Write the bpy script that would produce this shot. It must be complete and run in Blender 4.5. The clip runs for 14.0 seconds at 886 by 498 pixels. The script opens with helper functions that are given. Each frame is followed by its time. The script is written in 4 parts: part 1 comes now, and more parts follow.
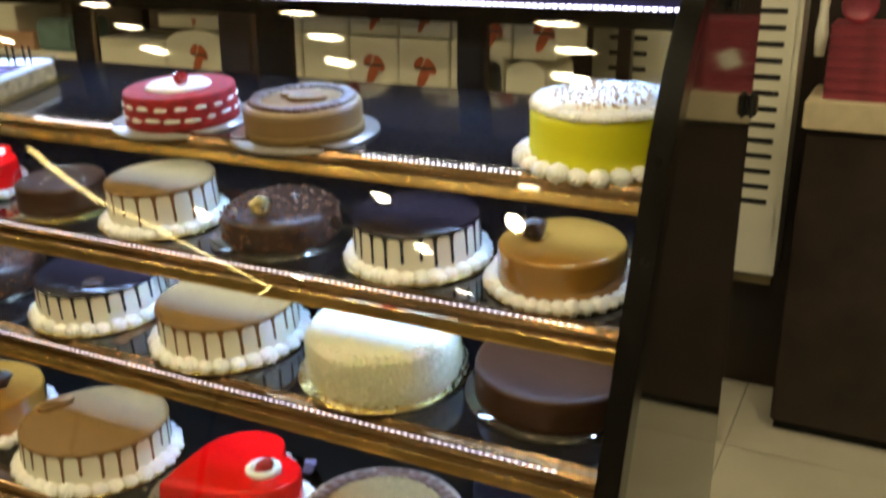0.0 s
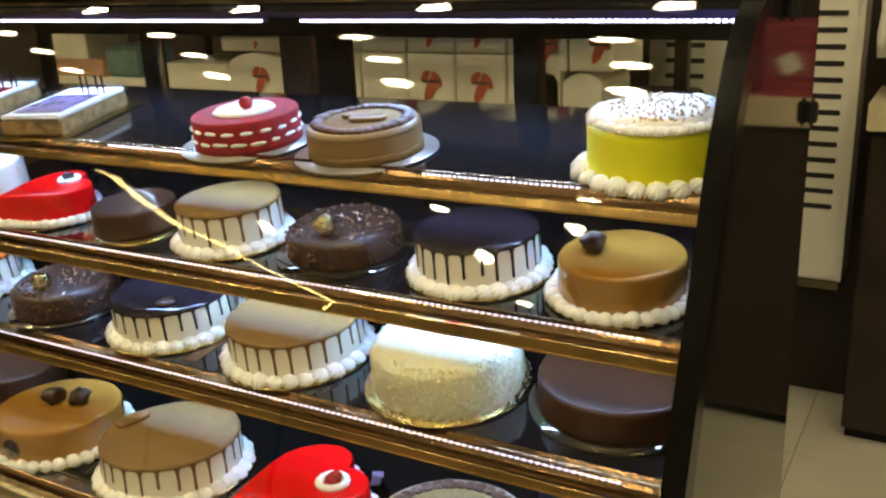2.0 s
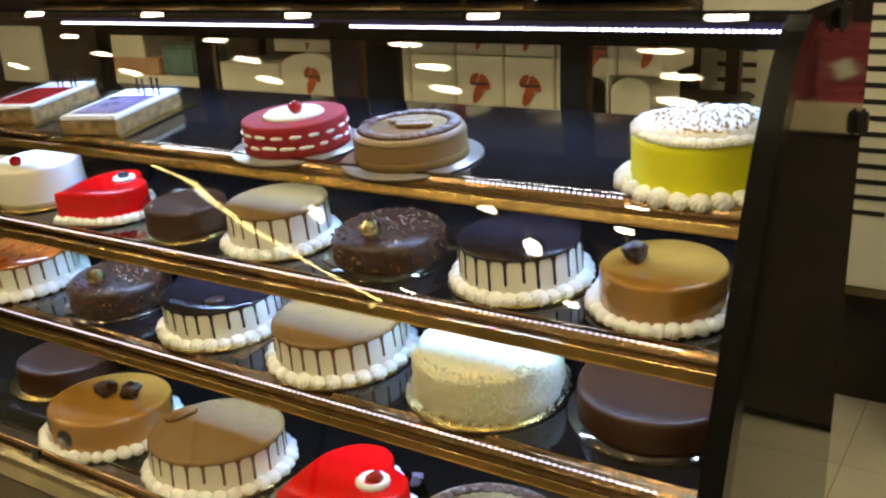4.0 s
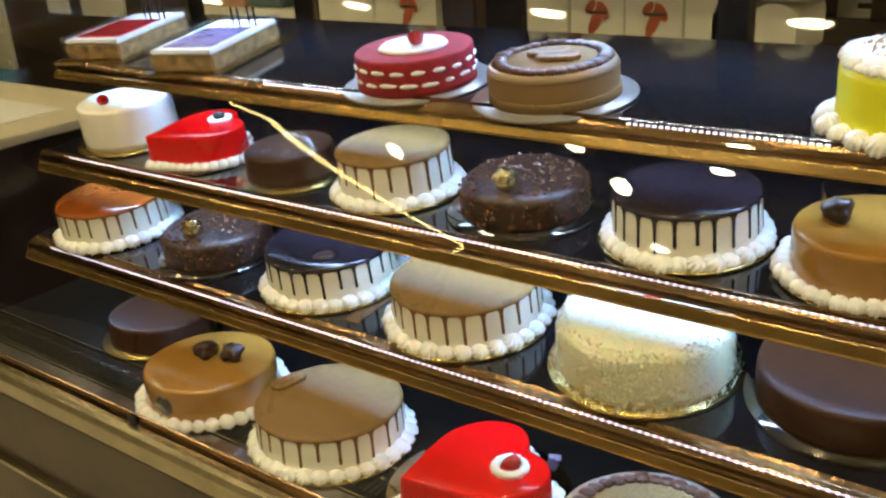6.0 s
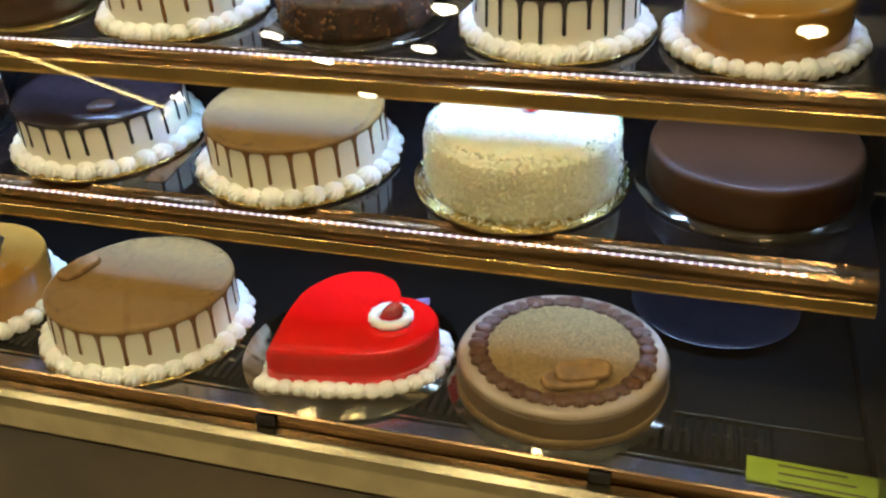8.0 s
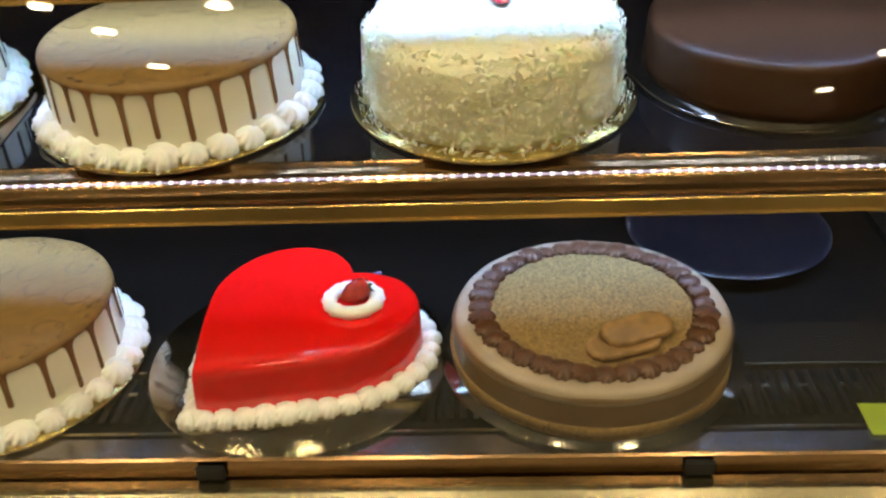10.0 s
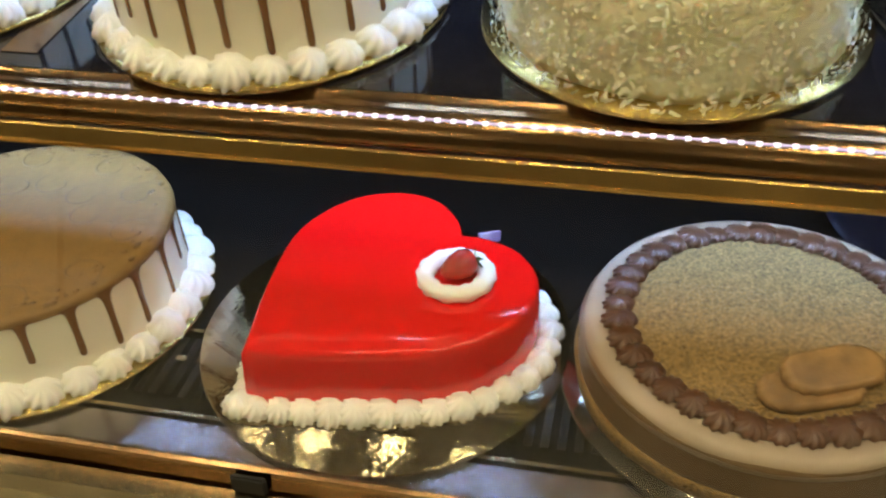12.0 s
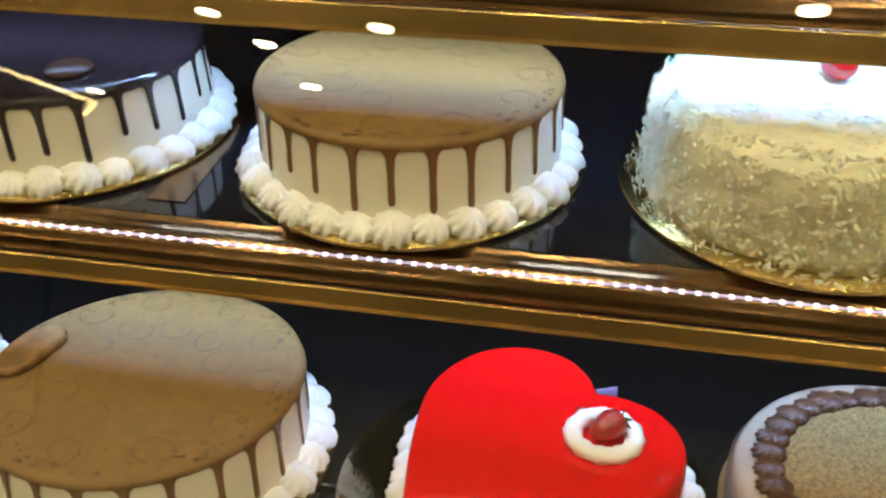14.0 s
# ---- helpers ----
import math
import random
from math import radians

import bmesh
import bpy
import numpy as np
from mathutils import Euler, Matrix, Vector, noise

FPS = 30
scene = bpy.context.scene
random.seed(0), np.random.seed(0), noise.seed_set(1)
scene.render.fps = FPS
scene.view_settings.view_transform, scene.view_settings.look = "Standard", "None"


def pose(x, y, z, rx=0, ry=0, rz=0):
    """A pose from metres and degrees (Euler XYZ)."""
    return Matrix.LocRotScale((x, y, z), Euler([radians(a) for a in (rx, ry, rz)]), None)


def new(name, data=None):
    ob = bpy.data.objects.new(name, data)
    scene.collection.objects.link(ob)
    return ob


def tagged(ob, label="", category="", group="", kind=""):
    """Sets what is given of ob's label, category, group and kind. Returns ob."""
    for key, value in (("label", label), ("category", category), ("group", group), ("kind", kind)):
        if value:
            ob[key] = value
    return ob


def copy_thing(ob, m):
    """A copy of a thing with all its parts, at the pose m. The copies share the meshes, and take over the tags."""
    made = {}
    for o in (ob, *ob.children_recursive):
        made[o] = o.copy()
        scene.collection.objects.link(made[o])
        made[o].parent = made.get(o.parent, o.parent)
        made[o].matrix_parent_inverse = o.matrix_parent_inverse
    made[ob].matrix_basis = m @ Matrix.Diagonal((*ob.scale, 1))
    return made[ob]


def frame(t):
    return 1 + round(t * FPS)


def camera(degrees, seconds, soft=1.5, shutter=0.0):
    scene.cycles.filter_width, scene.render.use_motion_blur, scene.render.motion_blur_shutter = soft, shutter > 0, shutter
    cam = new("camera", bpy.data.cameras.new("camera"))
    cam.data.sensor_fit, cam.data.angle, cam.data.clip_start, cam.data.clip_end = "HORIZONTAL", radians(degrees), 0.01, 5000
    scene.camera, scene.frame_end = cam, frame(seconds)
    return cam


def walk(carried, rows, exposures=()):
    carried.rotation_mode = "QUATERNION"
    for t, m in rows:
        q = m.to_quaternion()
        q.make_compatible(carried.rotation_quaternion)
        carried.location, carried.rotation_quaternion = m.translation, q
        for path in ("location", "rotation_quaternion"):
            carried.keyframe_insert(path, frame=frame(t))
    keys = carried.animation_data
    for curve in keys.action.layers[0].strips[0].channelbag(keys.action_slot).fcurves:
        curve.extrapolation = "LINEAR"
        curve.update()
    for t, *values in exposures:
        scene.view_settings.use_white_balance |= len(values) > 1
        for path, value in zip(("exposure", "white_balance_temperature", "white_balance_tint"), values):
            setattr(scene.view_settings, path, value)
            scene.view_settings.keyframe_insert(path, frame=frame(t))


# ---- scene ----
cam = camera(50.84, 14.0, soft=2.3, shutter=0.4)
# seconds, place, pitch, roll and yaw
ROWS = [
    (0.0, 0.0455, -0.0433, 1.4537, -18.64, 0.06, 26.16),
    (0.5, 0.0513, -0.0447, 1.4740, -13.96, 1.83, 26.09),
    (1.0, 0.0558, -0.0608, 1.4744, -14.72, 1.59, 27.42),
    (1.5, 0.0530, -0.0605, 1.4684, -16.63, 1.53, 28.31),
    (2.0, 0.0540, -0.0617, 1.4683, -17.95, 2.35, 29.29),
    (4.5, 0.0690, -0.0665, 1.4887, -17.71, 2.33, 34.54),
    (5.0, 0.0077, -0.0273, 1.4852, -17.56, 2.79, 37.27),
    (5.5, -0.0615, 0.0086, 1.4643, -19.34, 3.63, 38.31),
    (6.0, -0.1272, 0.0302, 1.4535, -21.73, 3.27, 36.41),
    (6.5, -0.1977, 0.0338, 1.4316, -24.89, 3.16, 29.34),
    (7.0, -0.2490, 0.0423, 1.3713, -28.54, 1.91, 19.02),
    (7.5, -0.3178, 0.0459, 1.3438, -29.24, 1.35, 17.97),
    (10.0, -0.6064, 0.2514, 1.1488, -30.54, 2.25, 1.43),
    (10.5, -0.5853, 0.3267, 1.1401, -31.73, 1.15, 3.38),
    (11.0, -0.5764, 0.3757, 1.1156, -35.29, 1.07, 5.82),
    (11.5, -0.5944, 0.4127, 1.1040, -37.29, 0.49, 8.49),
    (12.0, -0.6087, 0.4350, 1.0962, -36.67, 2.05, 12.16),
    (12.5, -0.6402, 0.4350, 1.0899, -36.49, 2.10, 12.82),
    (13.0, -0.6945, 0.4195, 1.0889, -33.61, 0.13, 14.65),
    (13.5, -0.7104, 0.4209, 1.1122, -30.50, -0.70, 11.86),
    (14.0, -0.7330, 0.4131, 1.1163, -28.61, -0.60, 10.95),
]
walk(cam, [(t, pose(x, y, z, 90 + pitch, roll, yaw)) for t, x, y, z, pitch, roll, yaw in ROWS],
     exposures=[(0.0, -0.04), (5.0, -0.04), (7.5, -0.04), (10.0, 0.04), (11.5, 0.0), (12.5, -0.02), (14.0, -0.06)])

# ---- plan: x along the case, y into it, z up ----
X0, X1 = -1.99, -0.195          # inner faces of the case's ends
SX = -1.878                      # open ends of the shelves
BACK = 1.50                     # rear doors
DECK, TOP = 0.658, 1.384
SHELVES = [(1.1527, 1.081), (0.9857, 1.005), (0.8241, 0.938)]   # height and front edge of each shelf
LEAN = 5.66                     # the shelves slope down to the front by so many degrees
PROFILE = [(0.7585, 0.654), (0.783, 0.76), (0.817, 0.88), (0.860, 1.0), (0.907, 1.12), (0.950, 1.23), (1.0, 1.32), (1.045, 1.37), (1.092, 1.394)]
CEIL = 2.8


def rounded(line, n=4):
    """A smooth line through the given points."""
    out = []
    for i in range(len(line) - 1):
        p = [Vector(line[j]) for j in (max(i - 1, 0), i, i + 1, min(i + 2, len(line) - 1))]
        for k in range(n):
            f = k / n
            q = 0.5 * (2 * p[1] + (p[2] - p[0]) * f + (2 * p[0] - 5 * p[1] + 4 * p[2] - p[3]) * f * f + (3 * p[1] - p[0] - 3 * p[2] + p[3]) * f**3)
            out.append((q.x, q.y))
    return out + [line[-1]]


PROFILE = rounded(PROFILE)

# ---- world and lamps ----
world = bpy.data.worlds.new("room")
world.use_nodes = True
world.node_tree.nodes["Background"].inputs[0].default_value = (1.0, 0.82, 0.6, 1)
world.node_tree.nodes["Background"].inputs[1].default_value = 0.02
scene.world = world


def strip_lamp(name, x0, x1, y, z, watts, colour, tilt=0.0, width=0.005, spread=180):
    data = bpy.data.lights.new(name, "AREA")
    data.shape, data.size, data.size_y, data.energy, data.color = "RECTANGLE", x1 - x0, width, watts, colour
    data.spread = math.radians(spread)
    ob = new(name, data)
    ob.matrix_world = pose((x0 + x1) / 2, y, z, tilt, 0, 0)
    return ob


LED = (0.38, 0.58, 1.0)
strip_lamp("top_led_light", -1.82, -1.08, 1.29, 1.345, 4.6, LED, -20)
strip_lamp("top_led_light", -1.0, -0.25, 1.29, 1.345, 4.6, LED, -20)
for sz, sy in SHELVES:
    strip_lamp("shelf_led_light", SX + 0.02, X1 - 0.03, sy + 0.032, sz - 0.0125, 4.2, LED, 25, 0.005, 156)

# ---- materials ----


def mat(name, col, rough=0.5, metal=0.0, var=0.12, scale=25, bump=0.0, bscale=150, coat=0.0, sss=0.0, col2=None, spec=0.5, glow=0.0, detail=4):
    m = bpy.data.materials.new(name)
    m.use_nodes = True
    nt = m.node_tree
    b = nt.nodes["Principled BSDF"]
    b.inputs["Roughness"].default_value = rough
    b.inputs["Metallic"].default_value = metal
    b.inputs["Coat Weight"].default_value = coat
    b.inputs["Coat Roughness"].default_value = 0.06
    b.inputs["Specular IOR Level"].default_value = spec
    if sss:
        b.inputs["Subsurface Weight"].default_value = sss
        b.inputs["Subsurface Radius"].default_value = (0.012, 0.008, 0.005)
        b.inputs["Subsurface Scale"].default_value = 0.5
    if glow:
        b.inputs["Emission Color"].default_value = (*col, 1)
        b.inputs["Emission Strength"].default_value = glow
    tc = nt.nodes.new("ShaderNodeTexCoord")
    n1 = nt.nodes.new("ShaderNodeTexNoise")
    n1.inputs["Scale"].default_value, n1.inputs["Detail"].default_value = scale, detail
    nt.links.new(tc.outputs["Object"], n1.inputs["Vector"])
    mix = nt.nodes.new("ShaderNodeMix")
    mix.data_type = "RGBA"
    dark = col2 or tuple(c * (1 - var * 2) for c in col)
    lift = col if col2 else tuple(min(1, c * (1 + var)) for c in col)
    mix.inputs[6].default_value, mix.inputs[7].default_value = (*dark, 1), (*lift, 1)
    ramp = nt.nodes.new("ShaderNodeMapRange")
    ramp.inputs[1].default_value, ramp.inputs[2].default_value = 0.3, 0.7
    nt.links.new(n1.outputs[0], ramp.inputs[0])
    nt.links.new(ramp.outputs[0], mix.inputs[0])
    nt.links.new(mix.outputs[2], b.inputs["Base Color"])
    if bump:
        n2 = nt.nodes.new("ShaderNodeTexNoise")
        n2.inputs["Scale"].default_value, n2.inputs["Detail"].default_value = bscale, 3
        nt.links.new(tc.outputs["Object"], n2.inputs["Vector"])
        bp = nt.nodes.new("ShaderNodeBump")
        bp.inputs["Strength"].default_value, bp.inputs["Distance"].default_value = bump, 0.002
        nt.links.new(n2.outputs[0], bp.inputs["Height"])
        nt.links.new(bp.outputs[0], b.inputs["Normal"])
    return m


def pane_mat(name, tint, base, edge):
    """Thin clear sheet: it lets light through and mirrors more at a glancing view."""
    m = bpy.data.materials.new(name)
    m.use_nodes = True
    nt = m.node_tree
    nt.nodes.remove(nt.nodes["Principled BSDF"])
    out = nt.nodes["Material Output"]
    tr, gl, mx = nt.nodes.new("ShaderNodeBsdfTransparent"), nt.nodes.new("ShaderNodeBsdfGlossy"), nt.nodes.new("ShaderNodeMixShader")
    tr.inputs[0].default_value = (*tint, 1)
    gl.inputs["Roughness"].default_value = 0.012
    lw, pw, ma = nt.nodes.new("ShaderNodeLayerWeight"), nt.nodes.new("ShaderNodeMath"), nt.nodes.new("ShaderNodeMath")
    pw.operation, ma.operation = "POWER", "MULTIPLY_ADD"
    pw.inputs[1].default_value, ma.inputs[1].default_value, ma.inputs[2].default_value = 5.0, edge, base
    nt.links.new(lw.outputs["Facing"], pw.inputs[0])
    nt.links.new(pw.outputs[0], ma.inputs[0])
    nt.links.new(ma.outputs[0], mx.inputs[0])
    nt.links.new(tr.outputs[0], mx.inputs[1])
    nt.links.new(gl.outputs[0], mx.inputs[2])
    nt.links.new(mx.outputs[0], out.inputs[0])
    return m


GLASS = pane_mat("front_glass", (0.975, 0.975, 0.96), 0.032, 0.6)
REARGLASS = pane_mat("rear_glass", (0.97, 0.97, 0.95), 0.010, 0.5)
PLASTIC = pane_mat("clear_plastic", (0.93, 0.93, 0.93), 0.06, 0.6)
BLACKGLASS = mat("black_glass", (0.010, 0.010, 0.013), 0.07, var=0.1, spec=0.5, coat=0.2)
MIRRORED = mat("smoked_mirror", (0.13, 0.125, 0.115), 0.07, metal=0.9, var=0.05)
BLACK = mat("black_paint", (0.006, 0.0055, 0.005), 0.20, var=0.3, bump=0.05, spec=0.25)
RUBBER = mat("black_rubber", (0.012, 0.011, 0.010), 0.75, var=0.2)
BRONZE = mat("bronze_trim", (0.27, 0.165, 0.085), 0.20, metal=1.0, var=0.12, scale=9, bump=0.04, bscale=60)
GOLDLIP = mat("golden_lip", (0.58, 0.39, 0.14), 0.24, metal=0.9, var=0.18, scale=7, bump=0.05, bscale=40)
CHROME = mat("brushed_steel", (0.40, 0.34, 0.22), 0.24, metal=1.0, var=0.08, bump=0.03)
STEEL = mat("satin_steel", (0.34, 0.31, 0.33), 0.24, metal=1.0, var=0.12, scale=14, bump=0.05, bscale=80)
DARKWOOD = mat("dark_wood", (0.028, 0.015, 0.011), 0.42, var=0.3, scale=8, bump=0.1)
BROWNPANEL = mat("brown_laminate", (0.085, 0.055, 0.030), 0.4, var=0.25, scale=5, bump=0.06)
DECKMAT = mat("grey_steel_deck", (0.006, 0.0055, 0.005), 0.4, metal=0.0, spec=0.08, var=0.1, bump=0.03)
LEDMAT = mat("led_diode", (0.80, 0.76, 1.0), 0.3, glow=2.2)
LEDSTRIP = mat("lilac_diode_strip", (0.60, 0.52, 0.78), 0.3, glow=0.75)
LEDTOP = mat("led_tape", (0.80, 0.80, 1.0), 0.3, glow=6.0)
LEDBASE = mat("led_profile", (0.10, 0.08, 0.22), 0.3, var=0.1)
GOLDCARD = mat("gold_card", (0.46, 0.34, 0.12), 0.26, metal=1.0, var=0.12, scale=40, bump=0.1, bscale=300)
FOILBOARD = mat("silver_gold_foil", (0.36, 0.31, 0.22), 0.09, metal=1.0, var=0.15, scale=30, bump=0.12, bscale=260)
SILVERCARD = mat("silver_board", (0.34, 0.31, 0.28), 0.30, metal=0.5, var=0.06)
GREYCARD = mat("silver_card", (0.20, 0.18, 0.15), 0.1, metal=0.95, var=0.1)
DARKCARD = mat("black_tray_plastic", (0.012, 0.012, 0.018), 0.08, var=0.2, coat=0.6, bump=0.25, bscale=40)
CREAM = mat("whipped_cream", (0.94, 0.93, 0.88), 0.5, var=0.01, bump=0.05, bscale=500, sss=0.12)
FROST = mat("white_frosting", (0.93, 0.885, 0.75), 0.38, var=0.02, scale=18, bump=0.08, bscale=120, sss=0.2)
CARAMEL = mat("caramel_dust", (0.25, 0.138, 0.036), 0.6, var=0.09, scale=170, bump=0.35, bscale=500, detail=9)
CRUSTMAT = mat("browned_crust", (0.20, 0.105, 0.028), 0.55, var=0.3, scale=150)
CURLMAT = mat("caramel_curl", (0.17, 0.092, 0.026), 0.5, var=0.2, scale=200)
CARAMELDRIP = mat("caramel_sauce", (0.21, 0.095, 0.03), 0.25, var=0.12, coat=0.3)
TOFFEE = mat("toffee_glaze", (0.36, 0.17, 0.028), 0.12, var=0.1, scale=12, coat=0.6)
ORANGE = mat("orange_glaze", (0.33, 0.08, 0.012), 0.12, var=0.1, coat=0.6)
DARKGLAZE = mat("dark_chocolate_glaze", (0.02, 0.013, 0.016), 0.16, var=0.15, coat=0.4)
CHOC = mat("chocolate_ganache", (0.058, 0.023, 0.010), 0.36, var=0.12, scale=10, coat=0.02, spec=0.3, bump=0.03)
CHOCROUGH = mat("chocolate_crunch", (0.055, 0.022, 0.012), 0.35, var=0.4, scale=90, bump=0.9, bscale=160, coat=0.2)
NUTCHOC = mat("coated_nuts", (0.22, 0.105, 0.05), 0.25, var=0.5, scale=120, coat=0.4)
REDGLAZE = mat("red_mirror_glaze", (0.80, 0.006, 0.006), 0.08, var=0.05, scale=6, coat=0.15, bump=0.12, bscale=45)
VELVET = mat("red_velvet_sponge", (0.38, 0.008, 0.016), 0.8, var=0.25, scale=70, bump=0.6, bscale=260)
BISCUITCREAM = mat("biscuit_cream", (0.26, 0.150, 0.058), 0.42, var=0.08, scale=14, bump=0.06, sss=0.1)
# darker copy of biscuit_cream: shade on the lower cake put into its colour
SHADEBISCUIT = mat("shaded_biscuit_cream", (0.15, 0.085, 0.030), 0.42, var=0.12, scale=14, bump=0.08)
DARKRIM = mat("brown_rim_cream", (0.40, 0.31, 0.23), 0.24, var=0.08, scale=20)
RIMCREAM = mat("pale_rim_cream", (0.35, 0.25, 0.15), 0.32, var=0.06, scale=20, sss=0.1)
CRUMB = mat("biscuit_crumbs", (0.31, 0.19, 0.062), 0.9, var=0.34, scale=520, bump=0.6, bscale=1100)
SPREAD = mat("biscuit_spread", (0.105, 0.040, 0.016), 0.32, var=0.12, coat=0.08)
BISCUIT = mat("caramel_biscuit", (0.30, 0.165, 0.055), 0.65, var=0.2, scale=70, bump=0.4, bscale=350)
COCONUT = mat("desiccated_coconut", (0.95, 0.91, 0.68), 0.7, var=0.04, scale=60, bump=0.6, bscale=70, sss=0.3)
FLAKE = mat("coconut_flake", (0.97, 0.93, 0.72), 0.8, var=0.02, scale=50, spec=0.1, sss=0.4)
YELLOW = mat("yellow_frosting", (0.90, 0.86, 0.012), 0.4, var=0.05, scale=12, bump=0.08, sss=0.15)
NUTS = mat("chopped_nuts", (0.86, 0.62, 0.36), 0.6, var=0.14, scale=120)
CHERRY = mat("glazed_cherry", (0.42, 0.006, 0.010), 0.1, var=0.2, coat=0.8)
BERRY = mat("strawberry", (0.50, 0.030, 0.018), 0.22, var=0.3, scale=160, bump=0.5, bscale=500, coat=0.4)
LEAF = mat("strawberry_leaf", (0.06, 0.17, 0.03), 0.5, var=0.3)
GOLDFOIL = mat("gold_foil", (0.80, 0.66, 0.36), 0.22, metal=1.0, var=0.1, bump=0.9, bscale=160)
SPONGE = mat("pale_sponge", (0.42, 0.26, 0.10), 0.8, var=0.3, scale=60, bump=0.5)
LILAC = mat("blueberry_glaze", (0.36, 0.27, 0.46), 0.15, var=0.15, coat=0.6)
WHITEBOX = mat("white_cardboard", (0.82, 0.78, 0.64), 0.6, var=0.04, scale=6, bump=0.04)
LOGO = mat("orange_print", (0.50, 0.11, 0.04), 0.6, var=0.2)
LOGODARK = mat("dark_print", (0.08, 0.045, 0.03), 0.6, var=0.2)
PEACH = mat("peach_card", (0.62, 0.36, 0.22), 0.6, var=0.1)
PALEBLUE = mat("blue_green_plastic", (0.18, 0.30, 0.30), 0.4, var=0.2)
WHITEMETAL = mat("white_enamel", (0.78, 0.75, 0.62), 0.35, var=0.04, scale=4, bump=0.02)
PAPER = mat("white_paper", (0.74, 0.71, 0.62), 0.7, var=0.04)
PINK = mat("red_pink_box", (0.36, 0.055, 0.085), 0.4, var=0.25, scale=10)
LEDGE = mat("cream_laminate", (0.62, 0.53, 0.36), 0.45, var=0.05)
TILE = mat("cream_floor_tile", (0.70, 0.65, 0.52), 0.25, var=0.06, scale=3)
WALL = mat("dark_brown_wall", (0.030, 0.019, 0.014), 0.5, var=0.25, scale=3, bump=0.1)
TANWALL = mat("tan_wall_paint", (0.24, 0.19, 0.12), 0.6, var=0.12, scale=3, bump=0.08)
PLASTER = mat("ceiling_plaster", (0.35, 0.29, 0.20), 0.8, var=0.06, scale=4, bump=0.1)
BROWNCOL = mat("brown_column", (0.10, 0.045, 0.025), 0.35, var=0.3, scale=12, bump=0.1)
GROUT = mat("grey_grout", (0.25, 0.22, 0.17), 0.8, var=0.15)
LAMP = mat("warm_lamp_disc", (1.0, 0.86, 0.53), 0.3, glow=92.0)
# glow of the added tube, strong enough to show as a reflected streak
TUBE = mat("golden_streak_tube", (1.0, 0.74, 0.26), 0.3, glow=26.0)
LIME = mat("lime_paper", (0.30, 0.40, 0.02), 0.6, var=0.06)
GOLDTRAY = mat("gold_pastry_tray", (0.50, 0.33, 0.10), 0.32, metal=0.7, var=0.2, bump=0.3, bscale=80)
PASTRY = mat("baked_pastry", (0.40, 0.20, 0.07), 0.55, var=0.35, scale=60, bump=0.6, bscale=200)

# ---- mesh helpers ----


def part(name, bm, material, parent=None, label="", smooth=False):
    me = bpy.data.meshes.new(name)
    bmesh.ops.recalc_face_normals(bm, faces=bm.faces)
    if smooth:
        for f in bm.faces:
            f.smooth = True
    if smooth == "sheet":
        for e in bm.edges:
            e.smooth = e.calc_face_angle(0.0) < 1.2
    bm.to_mesh(me)
    bm.free()
    me.materials.append(material)
    ob = new(name, me)
    if parent:
        ob.parent = parent
    if label:
        ob["label"] = label
    return ob


def again(ob, m, parent):
    """One more piece on the same mesh."""
    o = new(ob.name.split(".")[0], ob.data)
    o.parent = parent
    o.matrix_basis = m
    return o


def box(x0, x1, y0, y1, z0, z1, bevel=0.0, bm=None):
    bm = bm or bmesh.new()
    made = bmesh.ops.create_cube(bm, size=1, matrix=Matrix.Translation(((x0 + x1) / 2, (y0 + y1) / 2, (z0 + z1) / 2)) @ Matrix.Diagonal((x1 - x0, y1 - y0, z1 - z0, 1)))
    if bevel:
        es = list({e for v in made["verts"] for e in v.link_edges})
        bmesh.ops.bevel(bm, geom=es, offset=bevel, segments=2, affect="EDGES")
    return bm


def lathe(profile, n=64, wobble=0.0, seed=0, bm=None):
    """Turns (radius, height) pairs round z; a radius of 0 closes the end."""
    bm = bm or bmesh.new()
    rings = []
    for k, (r, z) in enumerate(profile):
        if r <= 1e-6:
            rings.append([bm.verts.new((0, 0, z))])
        else:
            ring = []
            for i in range(n):
                a = 2 * math.pi * i / n
                rr = r * (1 + wobble * noise.noise((math.cos(a) * 2 + seed, math.sin(a) * 2, z * 40)))
                ring.append(bm.verts.new((rr * math.cos(a), rr * math.sin(a), z)))
            rings.append(ring)
    for a, b in zip(rings, rings[1:]):
        if len(a) == 1 and len(b) == 1:
            continue
        for i in range(n):
            j = (i + 1) % n
            if len(a) == 1:
                bm.faces.new((a[0], b[j], b[i]))
            elif len(b) == 1:
                bm.faces.new((a[i], a[j], b[0]))
            else:
                bm.faces.new((a[i], a[j], b[j], b[i]))
    return bm


def extrude_yz(outline, x0, x1, bm=None):
    """A prism of a closed (y, z) outline from x0 to x1."""
    bm = bm or bmesh.new()
    a = [bm.verts.new((x0, y, z)) for y, z in outline]
    b = [bm.verts.new((x1, y, z)) for y, z in outline]
    n = len(outline)
    bm.faces.new(a)
    bm.faces.new(b[::-1])
    for i in range(n):
        bm.faces.new((a[i], b[i], b[(i + 1) % n], a[(i + 1) % n]))
    return bm


